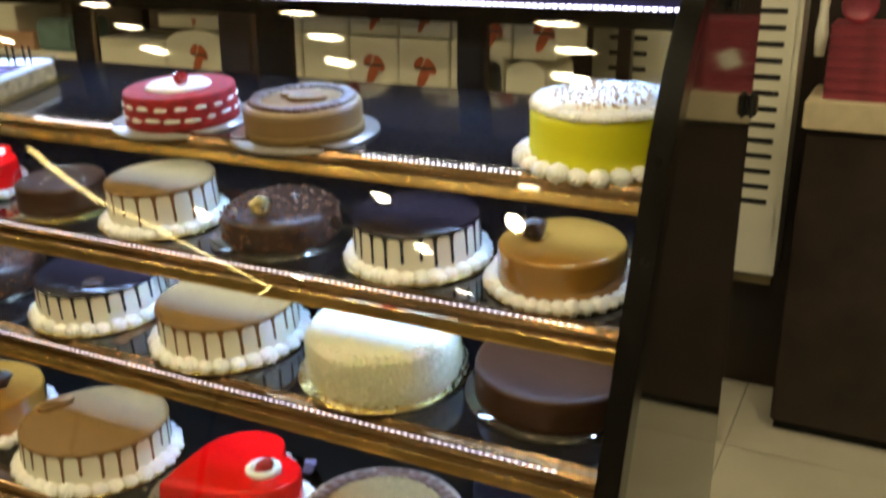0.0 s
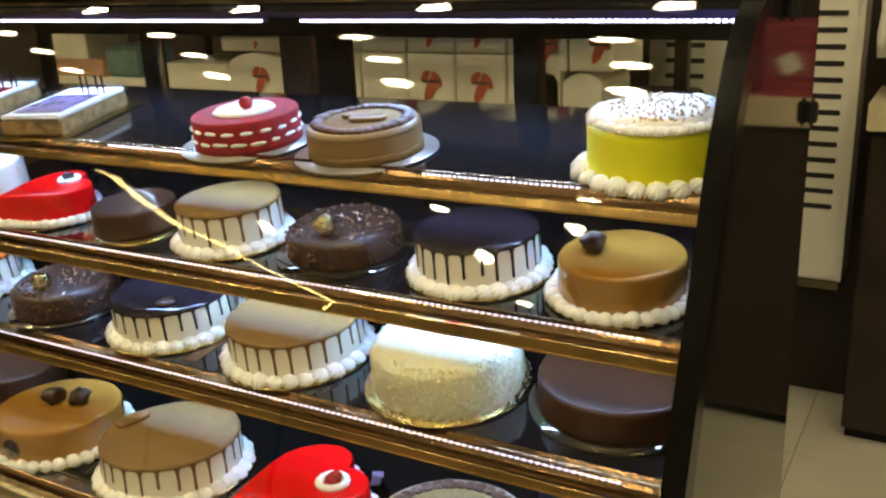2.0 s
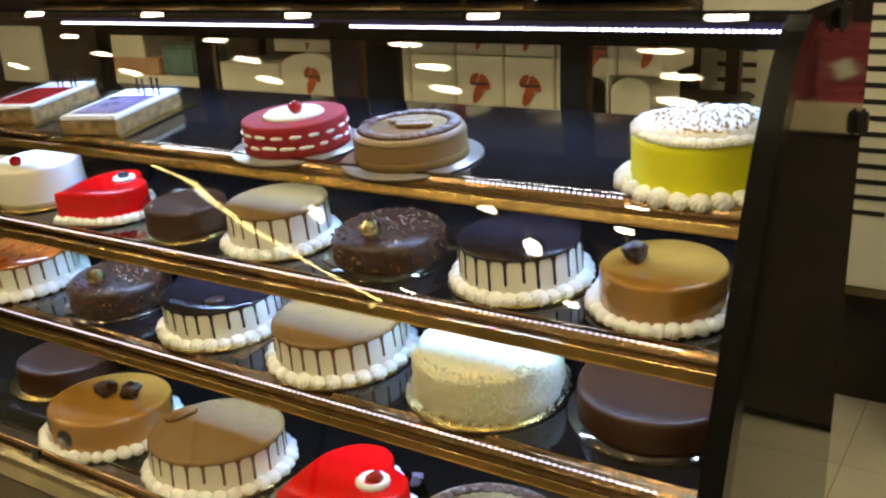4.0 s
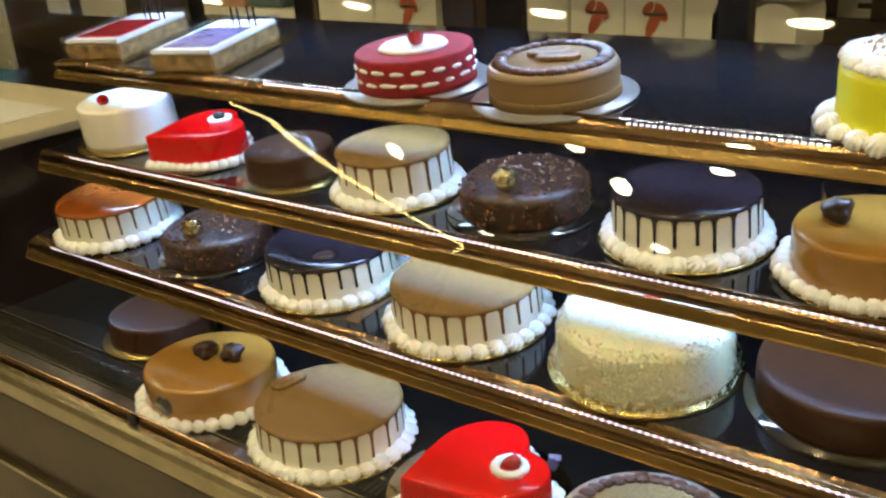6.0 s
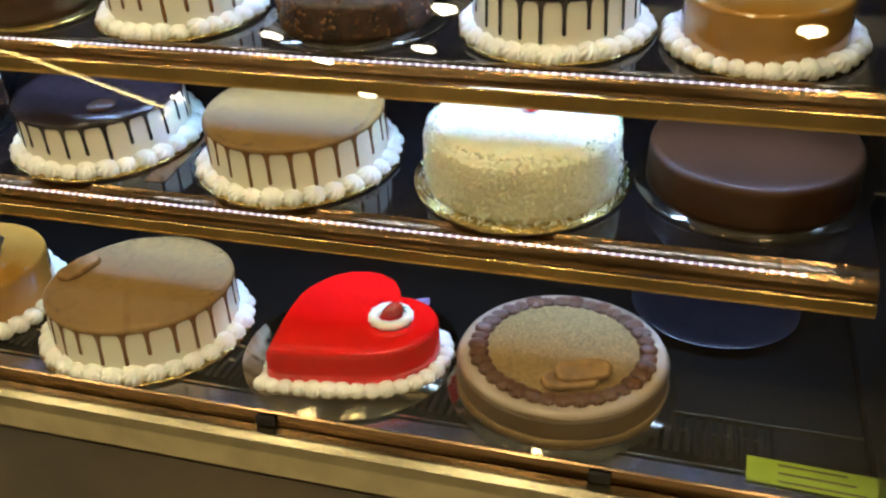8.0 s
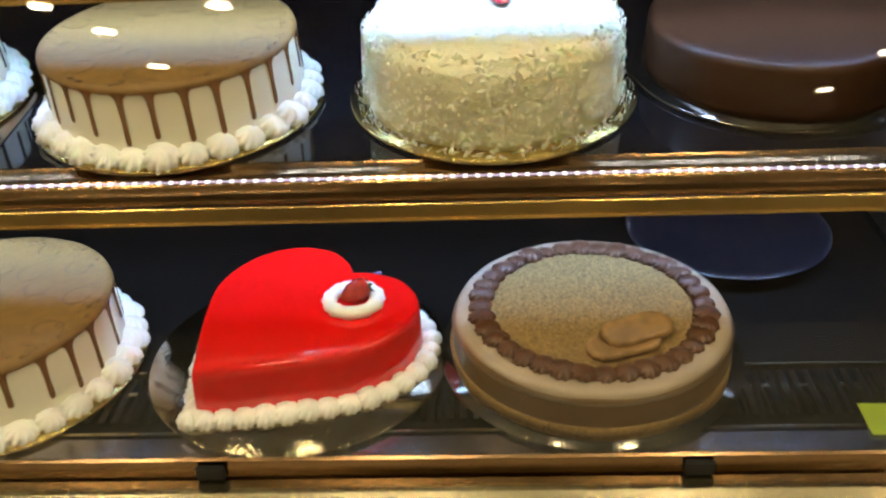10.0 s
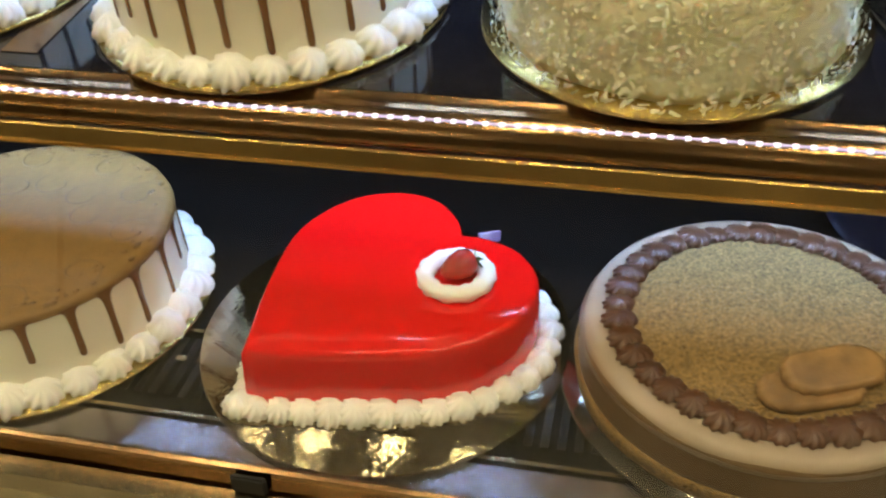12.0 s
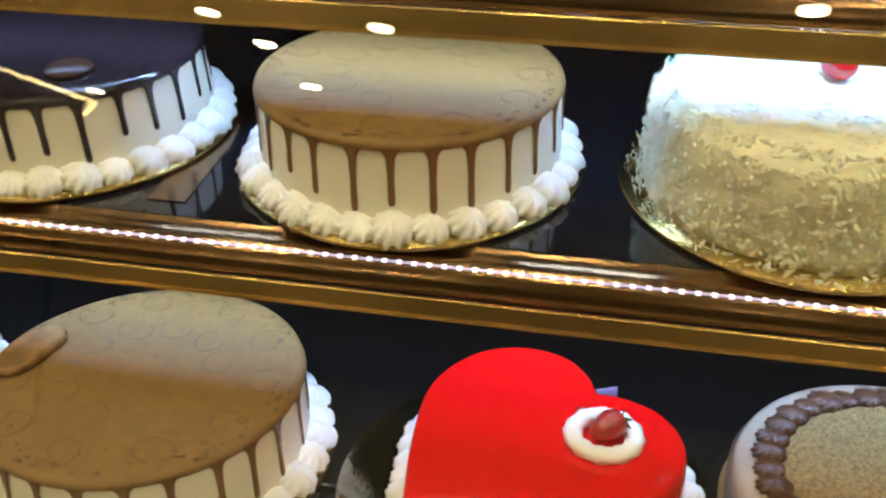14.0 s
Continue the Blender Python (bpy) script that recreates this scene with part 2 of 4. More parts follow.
def band_yz(line, thick, x0, x1, bm=None):
    """A sheet that follows an open (y, z) line, thick towards +y."""
    bm = bm or bmesh.new()
    out = []
    for i, (y, z) in enumerate(line):
        (ya, za), (yb, zb) = line[max(i - 1, 0)], line[min(i + 1, len(line) - 1)]
        d = math.hypot(yb - ya, zb - za)
        out.append((y + thick * (zb - za) / d, z - thick * (yb - ya) / d))
    for i in range(len(line) - 1):
        quad = [line[i], line[i + 1], out[i + 1], out[i]]
        a = [bm.verts.new((x0, *p)) for p in quad]
        b = [bm.verts.new((x1, *p)) for p in quad]
        bm.faces.new((a[0], a[1], b[1], b[0]))
        bm.faces.new((a[2], a[3], b[3], b[2]))
        bm.faces.new(a[::-1])
        bm.faces.new(b)
    bmesh.ops.remove_doubles(bm, verts=bm.verts, dist=1e-5)
    return bm


S1, S2, S3 = (h + 0.001 for h, e in SHELVES)
SLOPE = {h + 0.001: e - 0.011 for h, e in SHELVES}   # the line at which each sloping shelf has its height


def thing(name, x, y, z, turn, label, category, group=""):
    ob = new(name)
    ob.matrix_basis = pose(x, y, z, 0, 0, turn)
    if z in SLOPE:
        ob.matrix_basis = pose(x, SLOPE[z] + (y - SLOPE[z]) * math.cos(math.radians(LEAN)), z + (y - SLOPE[z]) * math.sin(math.radians(LEAN)), LEAN) @ pose(0, 0, 0, 0, 0, turn)
    ob.empty_display_size = 0.05
    return tagged(ob, label, category, group)


def solid(name, bm, material, label, category="", kind="", smooth=False, group=""):
    return tagged(part(name, bm, material, None, "", smooth), label, category, group, kind)


# ---- room ----
floor = solid("floor", box(-7, 4, -6, 4, -0.1, -0.003), GROUT, "cream polished tile floor of a bakery shop", "floor", "structure")
solid("ceiling", box(-7, 4, -6, 4, CEIL, CEIL + 0.1), PLASTER, "plain cream plaster ceiling with round downlights", "ceiling", "structure")
solid("wall_north", box(-7, 4, 3.0, 3.1, 0, CEIL), WALL, "dark brown panelled wall behind the counter", "wall", "structure")
solid("wall_south", box(-7, 4, -6.1, -6, 0, CEIL), TANWALL, "tan painted wall of the shop behind the customer", "wall", "structure")
solid("wall_east", box(4, 4.1, -6, 3.0, 0, CEIL), WALL, "dark brown side wall", "wall", "structure")
solid("wall_west", box(-7.1, -7, -6, 3.0, 0, CEIL), WALL, "dark brown side wall", "wall", "structure")


def downlight(x, y):
    t = thing("downlight", x, y, CEIL, 0, "round recessed ceiling downlight with a warm glow", "ceiling lamp", "ceiling downlights")
    part("trim_ring", lathe([(0.067, -0.002), (0.085, -0.002), (0.085, -0.012), (0.075, -0.016), (0.067, -0.012), (0.067, -0.002)], 32), CHROME, t, "", True)
    part("lamp_disc", lathe([(0, -0.010), (0.065, -0.010), (0.065, -0.004), (0, -0.004)], 32), LAMP, t, "glowing warm disc")
    return t


first_lamp = downlight(0.88, 0.87)
for lx in range(7):
    for ly, start in ((0.87, 0.88), (0.32, 0.89), (-0.10, 0.81), (2.2, 0.94)):
        if lx or ly != 0.87:
            copy_thing(first_lamp, pose(start - 0.86 * lx, ly, CEIL))
for lx, ly in ((-2.79, -2.85), (-1.90, -2.92), (-4.45, -3.24), (-2.62, -3.25), (-2.56, -3.95), (-4.25, -4.42), (-1.66, -2.38), (0.05, -2.42)):
    copy_thing(first_lamp, pose(lx, ly, CEIL))

# extra lamps with no known source, kept out of reflections, added to light cake fronts
for lx in (1.9, 2.6, 3.3):
    for ly in (-0.8, -1.9, -3.0, -4.1, -5.2):
        copy_thing(first_lamp, pose(lx, ly, CEIL))


def rod(a, b, r, n=10):
    """A round bar from a to b."""
    bm = bmesh.new()
    a, b = Vector(a), Vector(b)
    q = (b - a).to_track_quat("Z", "Y").to_matrix().to_4x4()
    bmesh.ops.create_cone(bm, cap_ends=True, segments=n, radius1=r, radius2=r, depth=(b - a).length, matrix=Matrix.Translation((a + b) / 2) @ q)
    return bm


# glowing tube added for a golden streak in the glass; its posts are invented
rail = thing("streak_source", -3.1, -2.2, 0, 0, "slanting glowing tube added for a golden streak in the glass, on invented posts", "rail")
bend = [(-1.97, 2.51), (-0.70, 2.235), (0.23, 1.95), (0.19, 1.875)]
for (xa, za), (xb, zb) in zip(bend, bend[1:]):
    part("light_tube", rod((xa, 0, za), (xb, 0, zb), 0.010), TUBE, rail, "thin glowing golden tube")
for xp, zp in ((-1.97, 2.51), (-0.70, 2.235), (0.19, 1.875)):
    part("post", rod((xp, -0.02, 0), (xp, -0.02, zp), 0.014), BLACK, rail, "black post, invented to carry the tube")

# ---- display case ----
case = thing("display_case", (X0 + X1) / 2, 1.2, 0, 0, "tall curved-glass cake display case with three lit shelves", "display case")
CM = case.matrix_basis.inverted()


def cpart(name, bm, material, label="", parent=None, smooth=False):
    o = part(name, bm, material, parent or case, label, smooth)
    if parent is None:
        o.matrix_basis = CM.copy()
    return o


cpart("base_cabinet", box(X0 - 0.003, X1 + 0.003, 0.742, BACK + 0.04, 0.08, 0.60, 0.004), BROWNPANEL, "brown laminate base")
cpart("plinth", box(X0, X1, 0.86, BACK, 0.0, 0.078), BLACK)
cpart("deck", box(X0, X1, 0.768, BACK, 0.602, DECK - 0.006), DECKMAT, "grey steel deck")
cpart("lower_trim", box(X0 - 0.03, X1 + 0.03, 0.726, 0.741, 0.430, 0.445, 0.003), CHROME)
cpart("front_rail", extrude_yz([(0.734, 0.608), (0.732, 0.640), (0.735, 0.651), (0.742, 0.656), (0.7555, 0.656), (0.7555, 0.606), (0.739, 0.606)], X0 - 0.03, X1 + 0.03), CHROME, "polished steel front rail")
cpart("front_lip", extrude_yz([(0.757, 0.606), (0.757, 0.650), (0.7605, 0.670), (0.763, 0.6715), (0.7665, 0.669), (0.7670, 0.606)], X0, X1), BRONZE, "bronze lip of the deck")
for cx in (-0.81, -0.452, -1.35):
    cpart("rail_clip", box(cx - 0.011, cx + 0.011, 0.7535, 0.7580, 0.6565, 0.670, 0.0015), RUBBER)
bm = bmesh.new()
for k in range(160):
    gx = X0 + 0.03 + k * 0.0105
    box(gx, gx + 0.0055, 0.822, 0.878, DECK - 0.006, DECK - 0.003, 0, bm)
cpart("vent_grille", bm, BLACK, "row of black air slots in the deck")["kind"] = "stuff"
cpart("deck_bead", box(X0, X1, 0.884, 0.887, DECK - 0.006, DECK - 0.002), CHROME)
# a reflected row of dots, built as small raised steel boxes
bm = bmesh.new()
for k in range(110):
    box(X0 + 0.05 + 0.015 * k, X0 + 0.057 + 0.015 * k, 0.8545, 0.859, DECK - 0.006, DECK - 0.002, 0, bm)
cpart("reflected_dots", bm, CHROME, "row of small raised bright dots standing in for a reflection on the deck")["kind"] = "stuff"
cpart("front_strip", box(X0, X1, 0.7685, 0.803, DECK - 0.006, DECK - 0.0035), STEEL, "smooth steel strip along the deck")
cpart("deck_bead", box(X0, X1, 0.806, 0.809, DECK - 0.006, DECK - 0.002), CHROME)

g = cpart("front_glass", band_yz(PROFILE, 0.002, X0, X1), GLASS, "curved clear front glass", smooth="sheet")
g.visible_shadow = False


def end_frame(x0, x1):
    """Black end frame whose front follows the glass."""
    inner = [(y + 0.034, z - 0.012) for y, z in PROFILE]
    return extrude_yz(PROFILE + inner[::-1], x0, x1)


def end_pane(x0, x1):
    out = [(y + 0.025, z - 0.008) for y, z in PROFILE] + [(1.605, 1.405), (1.605, 0.09), (0.765, 0.09)]
    return extrude_yz(out, x0, x1)


cpart("end_frame", end_frame(X1 + 0.001, X1 + 0.028), BLACK, "black curved end frame")
cpart("end_frame", end_frame(X0 - 0.026, X0 + 0.003), BLACK, "black curved end frame")
cpart("end_panel", end_pane(X1 + 0.004, X1 + 0.014), MIRRORED, "smoked mirror end panel")
lp = cpart("end_panel", end_pane(X0 - 0.012, X0 - 0.004), GLASS, "clear glass end panel")
lp.visible_shadow = False
for hy, hz in ((1.315, 1.375), (1.565, 1.185)):
    clamp = cpart("glass_clamp", box(X1 + 0.0145, X1 + 0.028, hy - 0.013, hy + 0.013, hz - 0.022, hz + 0.022, 0.005), RUBBER)
    part("screw_cap", box(X1 + 0.0282, X1 + 0.0305, hy - 0.004, hy + 0.004, hz - 0.014, hz + 0.014, 0.0008), CHROME, clamp, "steel screw cap")

cpart("top_panel", box(X0 - 0.02, X1 + 0.02, 1.094, BACK + 0.05, TOP, 1.398, 0.003), BLACKGLASS, "black glass top")
cpart("top_channel", box(X0 + 0.01, X1 - 0.01, 1.275, 1.315, 1.362, TOP, 0.002), LEDBASE)
for x0, x1 in ((-1.82, -1.075), (-1.001, -0.215)):
    tape = cpart("led_tape", box(x0, x1, 1.288, 1.298, 1.352, 1.3615, 0.002), LEDBASE)
    bm = bmesh.new()
    k = x0 + 0.004
    while k < x1 - 0.008:
        box(k, k + 0.0075, 1.2845, 1.290, 1.3525, 1.3570, 0.0012, bm)
        k += 0.0105
    part("diodes", bm, LEDTOP, tape, "row of white glowing diodes")["kind"] = "stuff"

# rear doors: black posts and clear sliding panes
for x0, x1 in ((X0, -1.97), (-1.634, -1.587), (-1.131, -1.058), (-0.686, -0.634)):
    cpart("rear_post", box(x0, x1, BACK, BACK + 0.035, DECK, TOP, 0.003), BLACK)
cpart("rear_rail", box(X0, X1, BACK + 0.002, BACK + 0.033, 1.305, TOP - 0.001, 0.003), BLACK)
cpart("rear_rail", box(X0, X1, BACK + 0.002, BACK + 0.033, DECK - 0.005, DECK + 0.04, 0.003), BLACK)
cpart("rear_board", box(X0, X1, BACK + 0.036, BACK + 0.046, DECK, 1.169), BLACK)
for x0, x1 in ((-1.97, -1.634), (-1.587, -1.131), (-1.058, -0.686), (-0.634, X1)):
    d = cpart("sliding_pane", box(x0, x1, BACK + 0.014, BACK + 0.019, DECK + 0.04, 1.305), REARGLASS)
    d.visible_shadow = False
cpart("pane_edge", box(-1.580, -1.575, BACK + 0.004, BACK + 0.012, DECK + 0.04, 1.305), CHROME)

for n, (sz, sy) in enumerate(SHELVES):
    def up(y, dz=0.0):
        return (y, sz + (y - sy + 0.011) * math.tan(math.radians(LEAN)) + dz)
    sh = cpart("shelf", extrude_yz([up(sy + 0.0075), up(BACK - 0.03), up(BACK - 0.03, -0.008), up(sy + 0.0075, -0.008)], SX, X1 - 0.012), BLACKGLASS, "black glass shelf")
    tz = sz + (0.0085, 0.0075, -0.0015)[n]
    arc = [(sy + 0.002 - 0.020 * math.sin(a), tz - 0.022 + 0.021 * math.cos(a)) for a in [math.pi / 2 * k / 9 for k in range(10)]]
    e = arc + [(sy - 0.015, tz - 0.024), (sy - 0.010, tz - 0.016), (sy + 0.004, sz - 0.008), (sy + 0.0070, sz - 0.006), (sy + 0.0070, sz + 0.0012)]
    part("shelf_trim", extrude_yz(e, SX, X1 - 0.012), BRONZE, sh, "bronze rounded shelf trim", "sheet")
    dp = (0.034, 0.038, 0.034)[n]
    lip = [(sy - 0.0205, tz - 0.0235), (sy - 0.0215, tz - 0.0245), (sy - 0.0245, tz - dp), (sy - 0.023, tz - dp - 0.0015), (sy - 0.0185, tz - dp - 0.0005), (sy - 0.0165, tz - 0.0245)]
    part("shelf_lip", extrude_yz(lip, SX, X1 - 0.012), GOLDLIP, sh, "glossy golden brown lip")
    part("lip_edge", box(SX, X1 - 0.012, sy - 0.0262, sy - 0.0236, tz - dp - 0.003, tz - dp, 0.0008), GOLDLIP, sh, "bright gold lip edge")
    # unseen strip put in to hide the area lamp from the camera
    part("lamp_screen", box(SX, X1 - 0.012, sy + 0.0225, sy + 0.0245, sz - 0.022, sz - 0.0085), BLACK, sh)
    gaps = {0: ((-1.28, -1.07), (-0.63, -0.385)), 1: ((-1.78, -0.27),), 2: ((-1.80, -0.275),)}[n]
    for x0, x1 in gaps:
        bm = bmesh.new()
        k = x0
        if n:
            part("diode_strip", box(x0, x1, sy - 0.0108, sy - 0.0085, tz - 0.0053, tz - 0.0046), LEDSTRIP, sh, "thin lilac light strip")
        while k < x1:
            box(k, k + (0.003 if n else 0.0042), sy - 0.0114, sy - 0.0085, tz - 0.0057, tz - 0.0042, 0, bm)
            k += 0.0100 if n else 0.0085
        part("diodes", bm, LEDMAT, sh, "row of white glowing diodes")["kind"] = "stuff"
    for bx in (-1.45, -0.98, -0.50):
        part("bracket", extrude_yz([up(sy + 0.10, -0.009), up(BACK - 0.002, -0.009), up(BACK - 0.002, -0.03), up(sy + 0.10, -0.02)], bx - 0.006, bx + 0.006), CHROME, sh)

jo = cpart("shelf_joint", extrude_yz([up(0.962, 0.0003), up(BACK - 0.04, 0.0003), up(BACK - 0.04, 0.0009), up(0.962, 0.0009)], -1.050, -1.022), BRONZE, "flat bronze joint strip on the shelf")

# ---- cakes ----


def shell_mesh(r, h, ribs=11):
    """A piped shell: a low dome with ribs that twist to a soft tip."""
    bm = bmesh.new()
    n = ribs * 4
    rows = [(0.98, 0.0), (1.12, 0.16), (1.14, 0.36), (1.06, 0.58), (0.86, 0.79), (0.52, 0.94), (0.18, 1.02)]
    rings = []
    for q, z in rows:
        ringv = []
        for i in range(n):
            a = 2 * math.pi * i / n
            w = 1 - 0.22 * (0.5 + 0.5 * math.cos(ribs * a)) ** 1.5 * min(1, q * 1.2)
            ringv.append(bm.verts.new((r * q * w * math.cos(a + z * 0.5) * 1.08, r * q * w * math.sin(a + z * 0.5), h * z * (1 - 0.06 * (1 - w)))))
        rings.append(ringv)
    tip = bm.verts.new((0, 0, h * 1.1))
    for a, b in zip(rings, rings[1:]):
        for i in range(n):
            bm.faces.new((a[i], a[(i + 1) % n], b[(i + 1) % n], b[i]))
    for i in range(n):
        bm.faces.new((rings[-1][i], rings[-1][(i + 1) % n], tip))
    return bm


def piping(cake, path, r, h, material, tilt=20, label=""):
    """Shells set along (x, y, outward angle, z) places."""
    first = None
    for k, (x, y, a, z) in enumerate(path):
        s = 1 + random.uniform(-0.13, 0.13)
        m = pose(x, y, z, 0, 0, math.degrees(a)) @ pose(0, 0, 0, random.uniform(-8, 8), tilt, random.uniform(0, 40)) @ Matrix.Diagonal((s, s, s * random.uniform(0.88, 1.1), 1))
        if first is None:
            first = part("cream_shell", shell_mesh(r, h), material, cake, label, True)
            first.matrix_basis = m
        else:
            again(first, m, cake)


def ring(radius, n, z, off=0.0):
    return [(radius * math.cos(a), radius * math.sin(a), a, z) for a in [off + 2 * math.pi * k / n for k in range(n)]]


def board(cake, r, material, rim=True):
    prof = [(0, 0.0), (r - 0.001, 0.0), (r, 0.001), (r, 0.0025), (r - 0.001, 0.0035), (0, 0.0035)]
    part("cake_board", lathe(prof, 72), material, cake, "", True)


def body_profile(r0, r1, z0, z1, bev=0.006):
    p = [(0, z0), (r0, z0)]
    for k in range(1, 6):
        f = k / 6
        p.append((r0 + (r1 - r0) * f, z0 + (z1 - bev - z0) * f))
    for k in range(0, 5):
        a = math.pi / 2 * k / 4
        p.append((r1 - bev + bev * math.cos(a), z1 - bev + bev * math.sin(a)))
    p += [(r1 * 0.8, z1 + 0.0004), (r1 * 0.4, z1 + 0.0006), (0, z1 + 0.0006)]
    return p


def drip_mesh(w, length):
    bm = bmesh.new()
    rows = [(0.0, 3.4), (0.05, 2.1), (0.11, 1.25), (0.2, 0.92), (0.5, 0.70), (0.85, 0.78), (0.95, 0.74), (0.985, 0.5), (1.0, 0.15)]
    prev = None
    for f, q in rows:
        cur = [bm.verts.new((0.42 * w * min(q, 1.2) * math.sin(t), w * q * math.cos(t), -length * f)) for t in [math.pi * k / 6 for k in range(7)]]
        if prev:
            for i in range(6):
                bm.faces.new((prev[i], prev[i + 1], cur[i + 1], cur[i]))
        prev = cur
    bm.faces.new(prev)
    return bm


def curl_mesh(size):
    bm = bmesh.new()
    prev = None
    for i in range(22):
        a = i * 0.30
        r = size * (1 - i / 30)
        c = Vector((r * math.cos(a), r * math.sin(a), 0))
        d = Vector((math.cos(a), math.sin(a), 0))
        w = 0.0010 * math.sin(math.pi * (i + 1) / 23)
        cur = [bm.verts.new(c - d * w), bm.verts.new(c + Vector((0, 0, w * 0.7))), bm.verts.new(c + d * w)]
        if prev:
            for k in (0, 1):
                bm.faces.new((prev[k], prev[k + 1], cur[k + 1], cur[k]))
        prev = cur
    return bm


def drip_cake(x, y, z, rb, rt, h, top, sauce, label, turn=0, shells=24, drips=26, cream=None, seed=1):
    rnd = random.Random(seed)
    c = thing("drip_cake", x, y, z, turn, label, "cake", "cakes in the display case")
    board(c, rb + 0.001, GOLDCARD)
    part("frosting", lathe(body_profile(rt * 1.03, rt, 0.0036, h - 0.003), 72, 0.006, seed), cream or FROST, c, "", True)
    cap = [(0, h - 0.0025), (rt * 0.9, h - 0.0025), (rt + 0.0006, h - 0.007), (rt + 0.0022, h - 0.005), (rt + 0.001, h - 0.001), (rt - 0.004, h + 0.0005), (rt * 0.7, h + 0.001), (0, h + 0.001)]
    part("glaze", lathe(cap, 72, 0.004, seed), top, c, "smooth glaze over the top", True)
    if top is CARAMEL:
        curl = None
        for k in range(19):
            a = 2 * math.pi * (k + 0.3 * rnd.random()) / 11 + (0.3 if k > 10 else 0)
            q = 0.80 if k < 11 else 0.48
            m = pose(rt * q * math.cos(a), rt * q * math.sin(a), h + 0.0009, 0, 0, math.degrees(a) + rnd.uniform(-40, 40))
            if curl is None:
                curl = part("curl", curl_mesh(rt * 0.16), CURLMAT, c, "embossed curl", True)
                curl.matrix_basis = m
            else:
                again(curl, m, c)
        bm = bmesh.new()
        for k in range(150):
            a, q = rnd.uniform(0, 6.283), rt * (0.97 - 0.22 * rnd.random() ** 1.6)
            z1 = rnd.uniform(0.0012, 0.0032)
            bmesh.ops.create_icosphere(bm, subdivisions=1, radius=1, matrix=pose(q * math.cos(a), q * math.sin(a), h + 0.0002, 0, 0, math.degrees(a)) @ Matrix.Diagonal((z1 * 0.8, z1 * rnd.uniform(0.8, 2.2), 0.0009, 1)))
        part("caramel_crumbs", bm, CRUSTMAT, c, "browned crumbs along the edge", True)["kind"] = "stuff"
    proto = {}
    for k in range(drips):
        a = 2 * math.pi * (k + rnd.uniform(-0.1, 0.1)) / drips
        L = rnd.choice([0.50, 0.56, 0.61, 0.66, 0.70]) * h
        m = pose(rt * 1.006 * math.cos(a), rt * 1.006 * math.sin(a), h - 0.004, 0, 0, math.degrees(a)) @ pose(0, 0, 0, 0, -2.2, 0)
        if L in proto:
            again(proto[L], m, c)
        else:
            proto[L] = part("drip", drip_mesh(0.0032, L), sauce, c, "", True)
            proto[L].matrix_basis = m
    piping(c, ring(rt + 0.0045, shells + 4, 0.0036), 0.0132, 0.0145, cream or CREAM, 16)
    return c


def ball(r, material, parent, at, name, label="", squash=1.0, rough=0.0, seed=0):
    bm = bmesh.new()
    bmesh.ops.create_icosphere(bm, subdivisions=3, radius=r)
    for v in bm.verts:
        v.co *= 1 + rough * noise.noise(v.co * (1.6 / r) + Vector((seed, 0, 0)))
        v.co.z *= squash
    o = part(name, bm, material, parent, label, True)
    o.matrix_basis = pose(*at)
    return o


def biscuit(parent, at, turn, lift=0):
    bm = bmesh.new()
    n = 40
    out = []
    for k in range(n):
        a = 2 * math.pi * k / n
        cx = 0.0165 * (1 if math.cos(a) > 0 else -1)
        r = 0.0145 * (1 + 0.05 * math.cos(12 * a))
        out.append((cx + r * math.cos(a), r * math.sin(a)))
    for z, q in ((0, 0.97), (0.003, 1.0), (0.0055, 0.96), (0.0066, 0.86), (0.0058, 0.80)):
        ringv = [bm.verts.new((px * q, py * q, z)) for px, py in out]
        if z:
            for i in range(n):
                bm.faces.new((prev[i], prev[(i + 1) % n], ringv[(i + 1) % n], ringv[i]))
        else:
            bm.faces.new(ringv[::-1])
        prev = ringv
    bm.faces.new(prev)
    o = part("biscuit", bm, BISCUIT, parent, "caramel biscuit", True)
    o.matrix_basis = pose(*at, lift, 0, turn)
    return o


def lotus_cake(x, y, z, rb, rt, h, label, bits, card, seed=3, cream=None, rim=None):
    c = thing("biscuit_cheesecake", x, y, z, 0, label, "cake", "cakes in the display case")
    board(c, rb, card)
    part("crumb_base", lathe([(0, 0.0036), (rt * 1.012, 0.0036), (rt * 1.014, h * 0.26), (rt * 1.004, h * 0.34), (0, h * 0.34)], 96, 0.03, seed), CRUMB, c, "pressed biscuit crumbs", True)
    part("cream_layer", lathe(body_profile(rt, rt, h * 0.30, h, 0.010), 72, 0.003, seed), cream or BISCUITCREAM, c, "", True)
    part("pale_rim", lathe([(rt * 0.80, h + 0.0002), (rt * 0.82, h + 0.0012), (rt * 0.93, h + 0.0011), (rt - 0.004, h - 0.0005), (rt + 0.0006, h - 0.009), (rt * 0.9, h - 0.008)], 72), rim or RIMCREAM, c, "pale cream rim", True)
    part("crumb_top", lathe([(0, h + 0.0024), (rt * 0.70, h + 0.0024), (rt * 0.76, h + 0.0004), (0, h + 0.0003)], 72, 0.01, 5), CRUMB, c, "", True)
    piping(c, ring(rt * 0.80, 36, h + 0.0006), 0.0092, 0.007, SPREAD, 0, "brown piped spread")
    for at, turn, lift in bits:
        biscuit(c, (at[0], at[1], h + at[2]), turn, lift)
    return c


